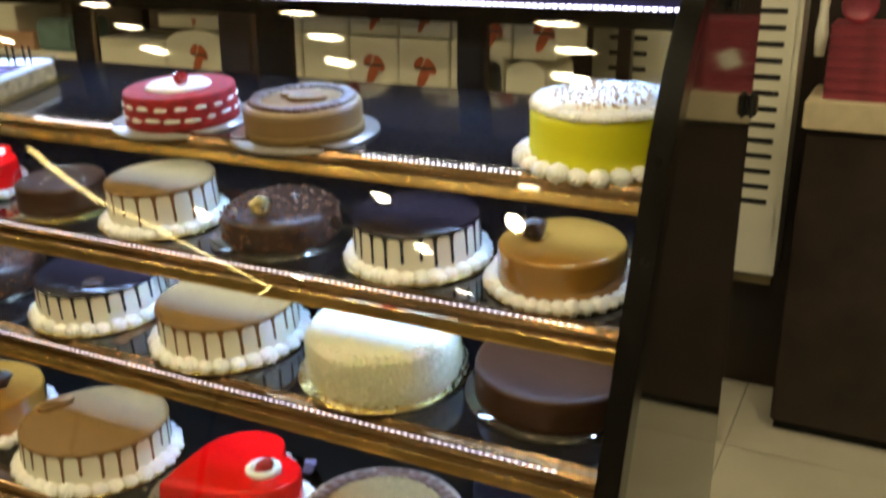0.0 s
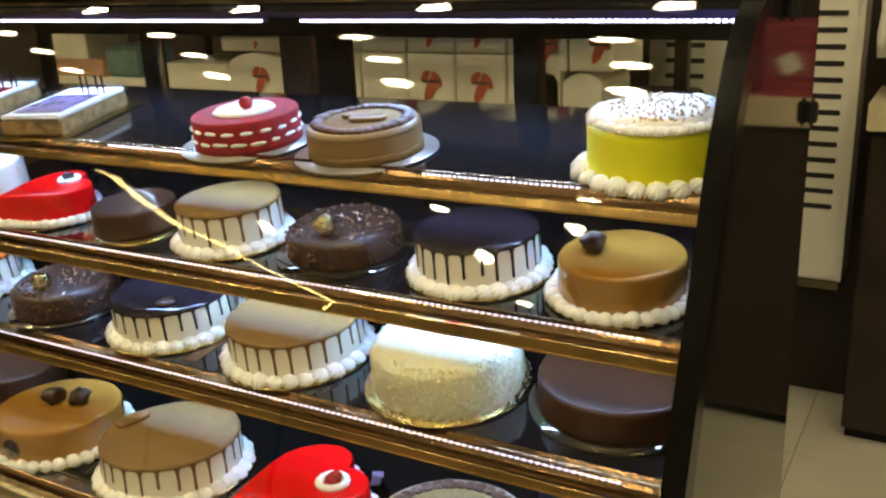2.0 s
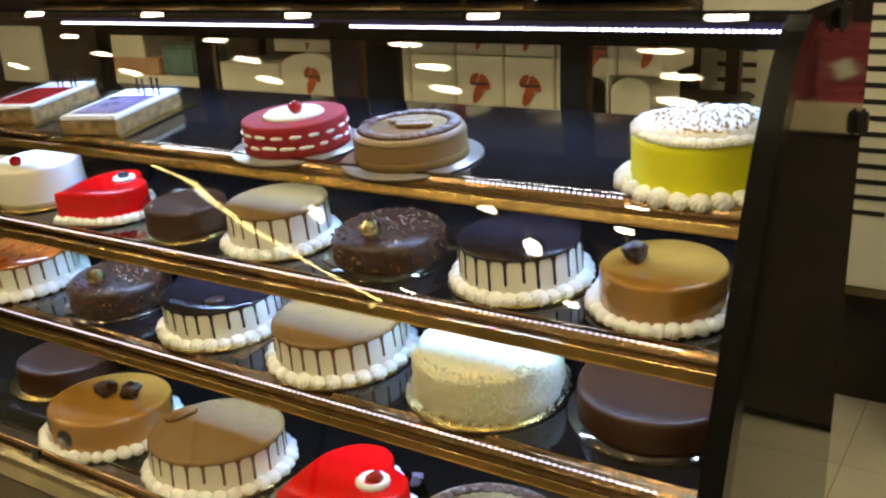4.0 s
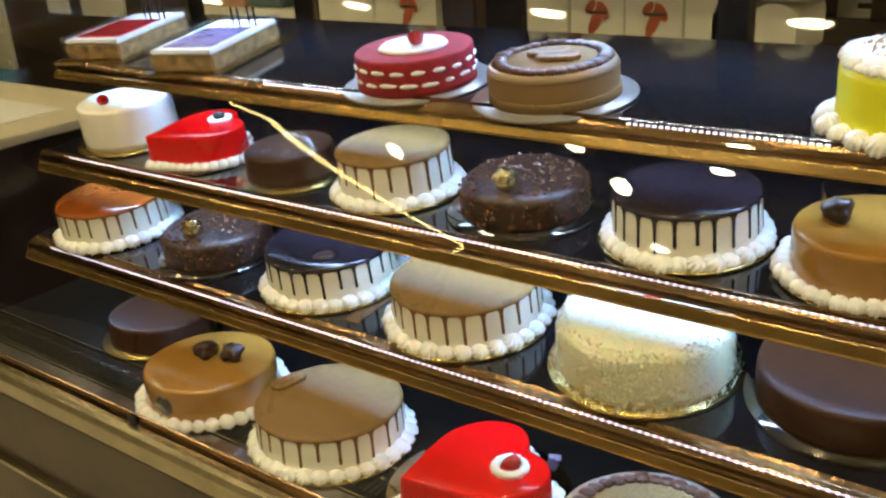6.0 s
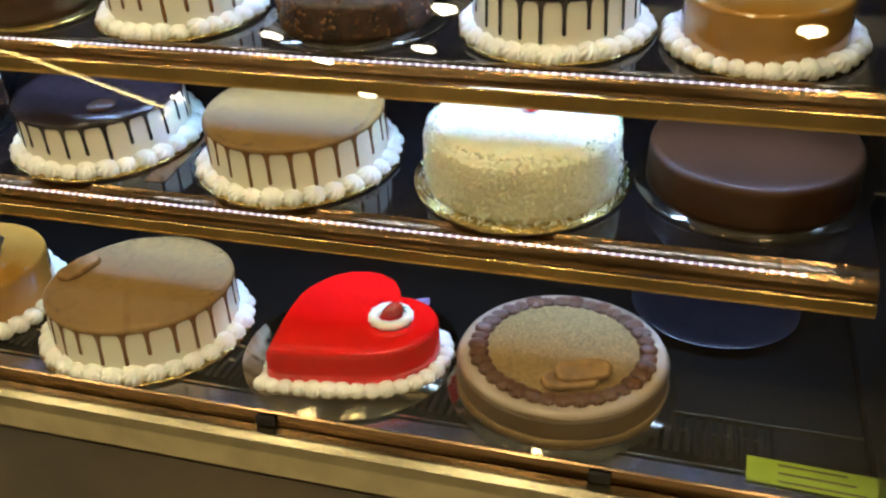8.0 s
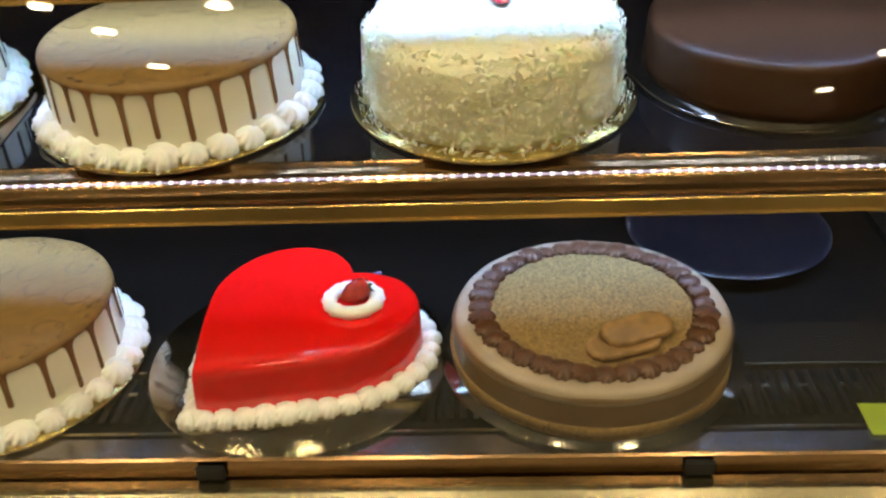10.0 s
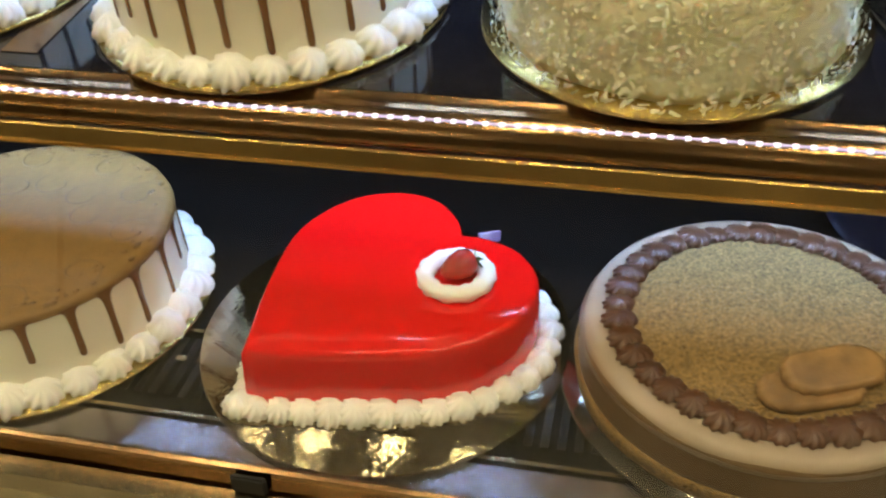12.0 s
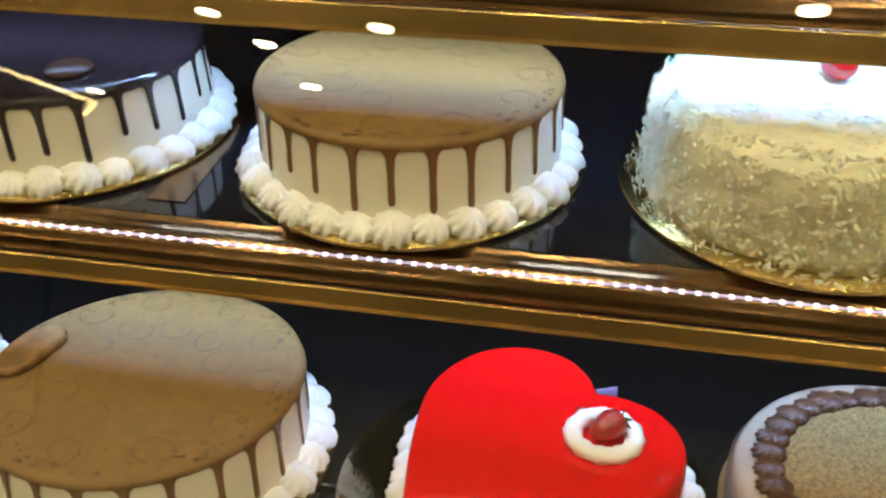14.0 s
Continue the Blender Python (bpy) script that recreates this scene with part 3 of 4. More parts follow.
def heart_outline(length, n=9):
    """A full heart whose tip is at the origin and points to -y."""
    half = [Vector(p) * length / 0.186 for p in ((0, 0), (0.046, 0.046), (0.088, 0.079), (0.124, 0.089), (0.154, 0.084), (0.177, 0.066), (0.186, 0.040), (0.181, 0.016), (0.171, 0))]
    line = half + [Vector((p.x, -p.y)) for p in half[-2:0:-1]]
    m, pts = len(line), []
    for i in range(m):
        p0, p1, p2, p3 = line[i - 1], line[i], line[(i + 1) % m], line[(i + 2) % m]
        t1 = (p2 - p0) / 2 if i not in (0, 8) else (p2 - p1)
        t2 = (p3 - p1) / 2 if (i + 1) % m not in (0, 8) else (p2 - p1)
        for k in range(n):
            f = k / n
            q = p1 * (2 * f**3 - 3 * f * f + 1) + t1 * (f**3 - 2 * f * f + f) + p2 * (3 * f * f - 2 * f**3) + t2 * (f**3 - f * f)
            pts.append((-q.y, q.x - length * 0.55))
    return pts


def heart_cake(x, y, z, length, h, turn, board_r, label, berry=True):
    c = thing("heart_cake", x, y, z, 0, label, "cake", "cakes in the display case")
    board(c, board_r, FOILBOARD)
    rot = math.radians(turn)
    pts = [(px * math.cos(rot) - py * math.sin(rot), px * math.sin(rot) + py * math.cos(rot)) for px, py in heart_outline(length)]
    n = len(pts)
    area = sum(pts[i][0] * pts[(i + 1) % n][1] - pts[(i + 1) % n][0] * pts[i][1] for i in range(n))
    if area < 0:
        pts = pts[::-1]

    def grown(d):
        f = 1 + d / (length * 0.46)
        return [(px * f, py * f) for px, py in pts]
    bm = bmesh.new()
    prev = None
    for d, zz in ((0.001, 0.0036), (0.0012, 0.02), (0.0006, h * 0.6), (0, h - 0.008), (-0.0007, h - 0.003), (-0.0022, h - 0.0008), (-0.0045, h), (-0.02, h + 0.0008)):
        cur = [bm.verts.new((px, py, zz)) for px, py in grown(d)]
        if prev:
            for i in range(n):
                bm.faces.new((prev[i], prev[(i + 1) % n], cur[(i + 1) % n], cur[i]))
        else:
            bm.faces.new(cur[::-1])
        prev = cur
    bm.faces.new(prev)
    part("red_glaze", bm, REDGLAZE, c, "shiny red mirror glaze", True)
    edge = grown(0.006)
    path, left = [], 0.0
    for i in range(n):
        (xa, ya), (xb, yb) = edge[i], edge[(i + 1) % n]
        q = math.hypot(xb - xa, yb - ya)
        while left < q:
            f = left / q
            path.append((xa + (xb - xa) * f, ya + (yb - ya) * f, math.atan2(-(xb - xa), yb - ya), 0.0036))
            left += 0.0165
        left -= q
    piping(c, path, 0.0098, 0.0115, CREAM, 10)
    return c


def cream_ring(parent, at, r, tube=0.0065, material=CREAM):
    bm = bmesh.new()
    n, m = 40, 10
    grid = []
    for i in range(n):
        a = 2 * math.pi * i / n
        row = []
        for j in range(m):
            b = 2 * math.pi * j / m
            q = tube * (1 + 0.16 * math.cos(4 * b + 10 * a))
            row.append(bm.verts.new(((r + q * math.cos(b)) * math.cos(a), (r + q * math.cos(b)) * math.sin(a), tube * 0.8 + q * math.sin(b) * 0.85)))
        grid.append(row)
    for i in range(n):
        for j in range(m):
            bm.faces.new((grid[i][j], grid[(i + 1) % n][j], grid[(i + 1) % n][(j + 1) % m], grid[i][(j + 1) % m]))
    o = part("cream_ring", bm, material, parent, "piped cream ring", True)
    o.matrix_basis = pose(*at)
    return o


def strawberry(parent, at, turn):
    bm = lathe([(0, -0.001), (0.0045, 0.001), (0.009, 0.008), (0.0105, 0.014), (0.0085, 0.019), (0.003, 0.021), (0, 0.0205)], 20)
    o = part("strawberry", bm, BERRY, parent, "glazed red strawberry", True)
    o.matrix_basis = pose(*at, 0, 84, turn) @ Matrix.Diagonal((0.95, 1.0, 1.2, 1))
    bm = bmesh.new()
    for k in range(6):
        a = k * math.pi / 3
        v = [bm.verts.new(p) for p in ((0, 0, 0.0215), (0.004 * math.cos(a - 0.4), 0.004 * math.sin(a - 0.4), 0.0218), (0.011 * math.cos(a), 0.011 * math.sin(a), 0.0225), (0.004 * math.cos(a + 0.4), 0.004 * math.sin(a + 0.4), 0.0208))]
        bm.faces.new(v)
    part("leaf", bm, LEAF, o, "green leaf crown")
    return o


def plain_cake(name, x, y, z, rb, rt, h, material, label, card=GOLDCARD, bev=0.006, wob=0.004, seed=1):
    c = thing(name, x, y, z, 0, label, "cake", "cakes in the display case")
    board(c, rb, card)
    part("cake_body", lathe(body_profile(rt * 1.015, rt, 0.0036, h, bev), 72, wob, seed), material, c, "", True)
    return c


D = DECK - 0.002

# top shelf
rv = plain_cake("red_velvet_cake", -1.0236, 1.153, S1, 0.1165, 0.091, 0.0565, VELVET, "round red velvet layer cake with white cream and a cherry", SILVERCARD, 0.004, 0.01)
for zz, off in ((0.021, 0), (0.039, 0.5)):
    dab = None
    for k in range(18):
        a = 2 * math.pi * (k + off) / 18
        m = pose(0.0915 * math.cos(a), 0.0915 * math.sin(a), zz + random.uniform(-0.002, 0.002), 0, 0, math.degrees(a)) @ Matrix.Diagonal((0.35, random.uniform(0.8, 1.5), 0.33, 1))
        if dab is None:
            dab = ball(0.0095, CREAM, rv, (0, 0, 0), "cream_dab", "white cream filling", 1, 0.2)
            dab.matrix_basis = m
        else:
            again(dab, m, rv)
part("cream_disc", lathe([(0, 0.056), (0.050, 0.056), (0.053, 0.0585), (0.049, 0.062), (0.03, 0.0625), (0, 0.0623)], 48, 0.03), CREAM, rv, "white cream disc", True)
ball(0.0125, CHERRY, rv, (0.012, -0.006, 0.0715), "cherry", "glazed red cherry", 0.95, 0.2)

lotus_cake(-0.780, 1.151, S1, 0.1165, 0.0915, 0.052, "light brown biscuit cheesecake on a grey board", [((-0.012, 0.012, 0.003), 20, 0), ((0.012, -0.004, 0.003), 20, 0)], SILVERCARD)

yc = plain_cake("yellow_cake", -0.310, 1.172, S1, 0.114, 0.097, 0.080, YELLOW, "tall yellow frosted cake topped with cream and nuts", GOLDCARD, 0.012, 0.008)
piping(yc, [p for p in ring(0.104, 24, 0.0036) if p[0] < 0.086], 0.0135, 0.016, CREAM)
piping(yc, ring(0.087, 30, 0.0775), 0.0105, 0.009, CREAM, 0)
part("cream_top", lathe([(0, 0.080), (0.086, 0.080), (0.083, 0.086), (0.05, 0.091), (0, 0.092)], 48, 0.05), CREAM, yc, "", True)
bm = bmesh.new()
rnd = random.Random(4)
for k in range(210):
    a, q = rnd.uniform(0, 6.283), 0.075 * math.sqrt(rnd.random())
    m = pose(q * math.cos(a), q * math.sin(a), 0.089 + 0.006 * (1 - q / 0.075) + rnd.uniform(-0.002, 0.003), rnd.uniform(0, 180), rnd.uniform(0, 180), rnd.uniform(0, 180)) @ Matrix.Diagonal((rnd.uniform(0.003, 0.006), rnd.uniform(0.002, 0.0035), 0.0015, 1))
    bmesh.ops.create_cube(bm, size=1, matrix=m)
part("chopped_nuts", bm, NUTS, yc, "chopped nuts")["kind"] = "stuff"


def slab_cake(x, y, z, turn, glaze, label):
    c = thing("slab_cake", x, y, z, turn, label, "cake", "boxed slab cakes")
    part("tray", box(-0.088, 0.088, -0.135, 0.14, 0, 0.003, 0.001), GOLDCARD, c)
    part("sponge_layer", box(-0.068, 0.068, -0.112, 0.112, 0.0035, 0.033, 0.003), SPONGE, c, "crumbly brown sponge")
    part("cream_layer", box(-0.068, 0.068, -0.112, 0.112, 0.0332, 0.042, 0.004), CREAM, c)
    part("glaze", box(-0.052, 0.055, -0.090, 0.045, 0.0422, 0.0442, 0.001), glaze, c, "shiny fruit glaze")
    for k in range(4):
        part("chocolate_stick", box(0.0 + 0.018 * k, 0.0035 + 0.018 * k, 0.060 - 0.006 * (k % 2), 0.0635 - 0.006 * (k % 2), 0.040, 0.078, 0.0005), DARKGLAZE, c, "dark chocolate stick")
    bm = bmesh.new()
    for sx0, sx1, sy0, sy1 in ((-0.071, -0.0702, -0.115, 0.115), (0.0702, 0.071, -0.115, 0.115), (-0.070, 0.070, -0.1155, -0.1147), (-0.070, 0.070, 0.1147, 0.1155)):
        box(sx0, sx1, sy0, sy1, 0.0035, 0.050, 0, bm)
    p = part("clear_collar", bm, PLASTIC, c, "clear plastic collar")
    p.visible_shadow = False
    return c


slab_cake(-1.815, 1.205, S1, 14, mat("strawberry_glaze", (0.62, 0.03, 0.03), 0.12, coat=0.7), "white slab cake with red glaze in a clear collar")
slab_cake(-1.525, 1.190, S1, 14, LILAC, "white slab cake with lilac glaze and chocolate sticks")

# second shelf
wc = plain_cake("white_cake", -1.742, 1.122, S2, 0.112, 0.092, 0.086, FROST, "plain white frosted cake with one cherry", GOLDCARD, 0.008, 0.008)
ball(0.012, CHERRY, wc, (0.0, -0.045, 0.095), "cherry", "red cherry", 1, 0.1)
h2 = heart_cake(-1.500, 1.102, S2, 0.174, 0.062, -33, 0.10, "small shiny red heart cake with cream piping")
cream_ring(h2, (0.028, 0.03, 0.062), 0.018, 0.005)
ball(0.011, DARKGLAZE, h2, (0.028, 0.03, 0.072), "chocolate_curl", "dark chocolate curl", 0.8, 0.3)
dc = plain_cake("chocolate_cake", -1.266, 1.098, S2, 0.098, 0.076, 0.052, CHOC, "small dark chocolate cake under a clear dome", GOLDCARD)
dome = part("dome_cover", lathe([(0.088, 0.0036), (0.088, 0.02), (0.084, 0.05), (0.068, 0.072), (0.04, 0.083), (0.0, 0.086)], 48), PLASTIC, dc, "clear plastic dome", True)
dome.visible_shadow = False
drip_cake(-1.049, 1.1166, S2, 0.1115, 0.0895, 0.074, CARAMEL, CARAMELDRIP, "white drip cake with light caramel top", 0, 24, 20, seed=2)


def crunch_cake(x, y, z, rb, rt, h, label, gold=True, seed=1):
    c = plain_cake("chocolate_crunch_cake", x, y, z, rb, rt, h, CHOCROUGH, label, GREYCARD, 0.012, 0.02, seed)
    rnd = random.Random(seed)
    bm = bmesh.new()
    for k in range(520):
        a, q = rnd.uniform(0, 6.283), rnd.random()
        if q < 0.55:
            px, zz = rt * 1.005, rnd.uniform(0.006, h - 0.006)
        else:
            px, zz = rt * 0.92 * math.sqrt(rnd.random()), h + 0.0005
        m = pose(px * math.cos(a), px * math.sin(a), zz, rnd.uniform(0, 180), rnd.uniform(0, 180), 0)
        bmesh.ops.create_cube(bm, size=rnd.uniform(0.0015, 0.0045), matrix=m)
    part("nut_pieces", bm, NUTCHOC, c, "chocolate coated nut pieces")["kind"] = "stuff"
    if gold:
        b = ball(0.018, GOLDFOIL, c, (0.004, -0.050, h + 0.015), "foil_praline", "gold foil wrapped praline", 1, 0.25)
    return c


crunch_cake(-0.815, 1.1246, S2, 0.1155, 0.093, 0.050, "nutty dark chocolate cake with a gold foil praline")
drip_cake(-0.5695, 1.125, S2, 0.1135, 0.093, 0.0705, DARKGLAZE, DARKGLAZE, "white drip cake with black chocolate top", 0, 26, 24, seed=3)


def toffee_cake(x, y, z, rb, rt, h, label, truffles, card):
    c = plain_cake("toffee_cake", x, y, z, rb, rt, h, TOFFEE, label, card, 0.006, 0.003)
    piping(c, ring(rt + 0.008, 34, 0.0036), 0.0105, 0.014, CREAM, 20)
    for k, (tx, ty, tr) in enumerate(truffles):
        ball(tr * 1.1, CHOCROUGH, c, (tx, ty, h + tr * 0.75), "truffle", "dark chocolate truffle", 0.8, 0.55, k)
    return c


t2 = toffee_cake(-0.340, 1.115, S2, 0.107, 0.088, 0.0625, "shiny toffee glazed cake with cream piping", [(-0.038, -0.003, 0.0165)], GOLDCARD)
part("chocolate_stick", box(-0.066, -0.063, 0.02, 0.03, 0.061, 0.095, 0.001), DARKGLAZE, t2)

# third shelf
drip_cake(-1.728, 1.042, S3, 0.124, 0.106, 0.072, ORANGE, CARAMELDRIP, "white drip cake with dark orange top", 0, 26, 24, seed=5)
crunch_cake(-1.436, 1.053, S3, 0.114, 0.098, 0.054, "nutty dark chocolate cake with a foil praline", True, 2)
d3 = drip_cake(-1.160, 1.066, S3, 0.129, 0.108, 0.069, DARKGLAZE, DARKGLAZE, "white drip cake with black top and chocolate coin", 0, 26, 26, seed=6)
part("chocolate_coin", lathe([(0, 0.073), (0.017, 0.073), (0.0178, 0.0745), (0.017, 0.076), (0, 0.0765)], 32), CHOC, d3, "flat chocolate coin", True).location = (0.038, -0.052, -0.003)
drip_cake(-0.8784, 1.0568, S3, 0.130, 0.110, 0.069, CARAMEL, CARAMELDRIP, "white drip cake with golden caramel top", 0, 26, 26, seed=7)

cc = plain_cake("coconut_cake", -0.593, 1.059, S3, 0.130, 0.1115, 0.078, COCONUT, "white coconut cake covered in flakes with a cherry", GOLDCARD, 0.018, 0.035)
rnd = random.Random(9)
bm = bmesh.new()
for k in range(7500):
    a = rnd.uniform(0, 6.283)
    if k % 8 < 5:
        zz = 0.004 + 0.066 * rnd.random()
        q = 0.1145 - 0.05 * max(0, zz - 0.01) + rnd.uniform(-0.001, 0.003) + (0.010 * rnd.random() if zz < 0.009 else 0)
        q += 0.0022 * noise.noise((9 * math.cos(a), 9 * math.sin(a), zz * 90))
        lean, wild = 90, 20
    elif k % 8 < 7:
        q = 0.104 * math.sqrt(rnd.random())
        zz = 0.0786 + rnd.uniform(-0.0006, 0.0012) - (0.005 if q > 0.093 else 0)
        lean, wild = 0, 14
    else:
        f = rnd.random()
        q, zz = 0.098 + 0.014 * f, 0.0785 - 0.014 * f * f
        lean, wild = 45, 55
    m = pose(q * math.cos(a), q * math.sin(a), zz, 0, 0, math.degrees(a)) @ pose(0, 0, 0, 0, lean + rnd.uniform(-wild, wild), 0) @ pose(0, 0, 0, rnd.uniform(-wild, wild), 0, rnd.uniform(0, 180))
    L, w = rnd.uniform(0.003, 0.0095), rnd.uniform(0.0006, 0.0017)
    v = [bm.verts.new(m @ Vector(p)) for p in ((-L / 2, -w, 0), (0, -w, 0.0006), (L / 2, -w * 0.5, -0.0004), (L / 2, w * 0.5, 0), (0, w, 0.0008), (-L / 2, w * 0.6, -0.0003))]
    bm.faces.new((v[0], v[1], v[4], v[5]))
    bm.faces.new((v[1], v[2], v[3], v[4]))
part("coconut_flakes", bm, FLAKE, cc, "coconut flakes")["kind"] = "stuff"
ball(0.0125, CHERRY, cc, (0.008, 0.01, 0.092), "cherry", "glazed red cherry", 0.9, 0.15)

plain_cake("chocolate_cake", -0.3326, 1.097, S3, 0.133, 0.117, 0.0525, CHOC, "smooth dark chocolate cake on a wide silver board", GREYCARD, 0.008)

# deck
plain_cake("chocolate_cake", -1.577, 0.997, D, 0.117, 0.098, 0.052, CHOC, "smooth dark chocolate cake on a gold board", GOLDCARD, 0.006)
b4 = toffee_cake(-1.307, 0.893, D, 0.1265, 0.110, 0.064, "shiny toffee cake with dark truffles and chocolate coins", [(-0.012, 0.006, 0.0165), (0.032, 0.022, 0.0165)], GOLDCARD)
part("chocolate_coin", lathe([(0, -0.0015), (0.017, -0.0015), (0.0175, 0), (0.017, 0.0015), (0, 0.0015)], 28), DARKGLAZE, b4, "round chocolate coin", True).matrix_basis = pose(0.012, -0.1095, 0.035, 90, 0, 6)
c4 = drip_cake(-1.039, 0.9005, D, 0.132, 0.112, 0.067, CARAMEL, CARAMELDRIP, "white drip cake with caramel top and a biscuit", 0, 28, 26, seed=8)
biscuit(c4, (-0.088, 0.002, 0.0685), 78)
h4 = heart_cake(-0.767, 0.905, D, 0.198, 0.052, -38, 0.130, "large shiny red heart cake with cream piping and strawberry")
cream_ring(h4, (0.051, 0.004, 0.052), 0.0205, 0.0062)
strawberry(h4, (0.043, -0.003, 0.0625), 40)
lotus_cake(-0.515, 0.908, D, 0.130, 0.1175, 0.045, "brown biscuit cheesecake with two biscuits on top", [((0.018, -0.062, 0.004), 18, 0), ((0.030, -0.050, 0.010), 22, 8)], GREYCARD, 4, SHADEBISCUIT, DARKRIM)
tr = thing("serving_tray", -0.353, 1.100, D, 0, "empty round black plastic tray with beaded rim", "tray")
part("tray_dish", lathe([(0, 0.002), (0.08, 0.002), (0.088, 0.006), (0.095, 0.012), (0.103, 0.013), (0.103, 0.011), (0.096, 0.009), (0.089, 0.003), (0.08, 0), (0, 0)], 64), DARKCARD, tr, "", True)
bm = bmesh.new()
for k in range(72):
    a = 2 * math.pi * k / 72
    bmesh.ops.create_icosphere(bm, subdivisions=1, radius=0.0024, matrix=Matrix.Translation((0.1005 * math.cos(a), 0.1005 * math.sin(a), 0.0132)))
part("beaded_rim", bm, DARKCARD, tr, "", True)["kind"] = "stuff"
tg = thing("price_tag", -0.714, 1.025, D, 24, "small pale blue card standing behind the heart cake", "tag")
part("card_sheet", box(-0.009, 0.009, -0.0008, 0.0008, 0.0, 0.010), LILAC, tg)
nt = thing("note", -0.238, 0.811, D, -2, "lime green paper note lying on the deck", "note")
part("sheet", box(-0.075, 0.068, -0.018, 0.018, 0, 0.001), LIME, nt)
for k in range(3):
    part("text_bar", box(-0.045, 0.02 + 0.008 * k, 0.010 - 0.012 * k, 0.0125 - 0.012 * k, 0.0011, 0.0014), LOGODARK, nt, "printed line")

# ---- trays on the case ----


def pastry_tray(x, y, w, seed):
    rnd = random.Random(seed)
    t = thing("pastry_tray", x, y, 1.3985, 0, "gold tray of wrapped baked pastries with a white label", "tray", "trays on the case")
    part("tray_base", lathe([(0, 0.002), (w * 0.40, 0.002), (w * 0.5, 0.014), (w * 0.5, 0.011), (w * 0.41, 0.0), (0, 0)], 40), GOLDTRAY, t, "", True)
    for k in range(11):
        a, q = k * 2.4, w * 0.105 * math.sqrt(k)
        o = ball(rnd.uniform(0.024, 0.032), (PASTRY, PASTRY, BISCUIT, CREAM)[rnd.randrange(4)], t, (q * math.cos(a), q * math.sin(a), 0.014), "pastry", "", 0.55, 0.5, seed + k)
    wrap = part("wrap", lathe([(w * 0.47, 0.013), (w * 0.44, 0.03), (w * 0.3, 0.046), (0.0, 0.05)], 24, 0.06, seed), PLASTIC, t, "clear film wrap", True)
    wrap.visible_shadow = False
    part("price_label", box(-0.033, 0.033, -0.016, 0.016, 0, 0.001), PAPER, t, "white label").matrix_basis = pose(rnd.uniform(-0.02, 0.02), -w * 0.40, 0.034, 38, rnd.uniform(-6, 6), 0)
    return t


for k, (tx, w) in enumerate(((-1.80, 0.24), (-1.54, 0.28), (-1.28, 0.24), (-1.036, 0.25), (-0.79, 0.24), (-0.53, 0.275))):
    pastry_tray(tx, 1.36, w, k)

# ---- back counter and what stands on it ----
BC = 2.15
CT = 1.040                      # top of the back counter
solid("back_counter", box(-3.0, -0.66, BC - 0.05, 2.75, 0.0, CT - 0.001, 0.004), DARKWOOD, "dark wood back counter behind the display case", "counter")


def swoosh(parent, x, z, s, y):
    bm = bmesh.new()
    for k, (dx, dz, w, h, t) in enumerate(((0, 0, 0.30, 0.85, 25), (0.18, 0.22, 0.26, 0.5, -35), (-0.16, 0.30, 0.22, 0.4, 40))):
        bmesh.ops.create_uvsphere(bm, u_segments=12, v_segments=6, radius=0.5, matrix=pose(x + dx * s, y, z + dz * s, 0, t, 0) @ Matrix.Diagonal((w * s, 0.002, h * s, 1)))
    part("printed_mark", bm, LOGO, parent, "orange printed shape")
    part("printed_bar", box(x - 0.25 * s, x + 0.3 * s, y - 0.0012, y + 0.001, z + 0.12 * s, z + 0.2 * s), LOGODARK, parent, "dark printed bar")


def cake_box(x0, x1, z0, z1, mark, round_top=False):
    b = thing("cake_box", (x0 + x1) / 2, BC + 0.12, z0, 0, "white cardboard cake box with orange print", "box", "cake boxes on the back counter")
    w, h = (x1 - x0) / 2 - 0.002, z1 - z0 - 0.002
    if round_top:
        prof = [(-w, 0), (w, 0), (w, h * 0.7)] + [(w * math.cos(a), h * 0.7 + h * 0.3 * math.sin(a)) for a in [math.pi * k / 8 for k in range(1, 8)]] + [(-w, h * 0.7)]
        bm = bmesh.new()
        a = [bm.verts.new((p, -0.12, q)) for p, q in prof]
        c = [bm.verts.new((p, 0.1, q)) for p, q in prof]
        bm.faces.new(a), bm.faces.new(c[::-1])
        for i in range(len(prof)):
            j = (i + 1) % len(prof)
            bm.faces.new((a[i], a[j], c[j], c[i]))
        part("carton", bm, WHITEBOX, b)
    else:
        part("carton", box(-w, w, -0.12, 0.12, 0, h, 0.003), WHITEBOX, b)
        part("lid_flap", box(-w + 0.004, w - 0.004, -0.1225, -0.1205, h * 0.80, h * 0.985), WHITEBOX, b)
    if mark:
        swoosh(b, w * mark, h * 0.42, min(0.10, h * 0.7), -0.1232)
    return b


# rows of boxes seen through the rear doors
for k in range(5):
    x = -1.620 + 0.152 * k
    cake_box(x, x + 0.150, CT, 1.198, (0.05, 0.0, 0.02, 0.05, 0)[k])
    cake_box(x + 0.003, x + 0.151, 1.199, 1.285, (0.1, 0.0, 0.04, -0.05, 0.3)[k])
for x0, x1 in ((-0.945, -0.862), (-0.857, -0.750)):
    cake_box(x0, x1, CT, 1.156, 0, True)
cake_box(-0.960, -0.842, 1.159, 1.285, 0.1)
cake_box(-0.840, -0.722, 1.159, 1.285, 0.4)
cake_box(-1.985, -1.740, 1.192, 1.236, 0.15)
cake_box(-1.963, -1.737, CT, 1.190, 0.12, True)
cake_box(-2.235, -1.966, CT, 1.152, 0)
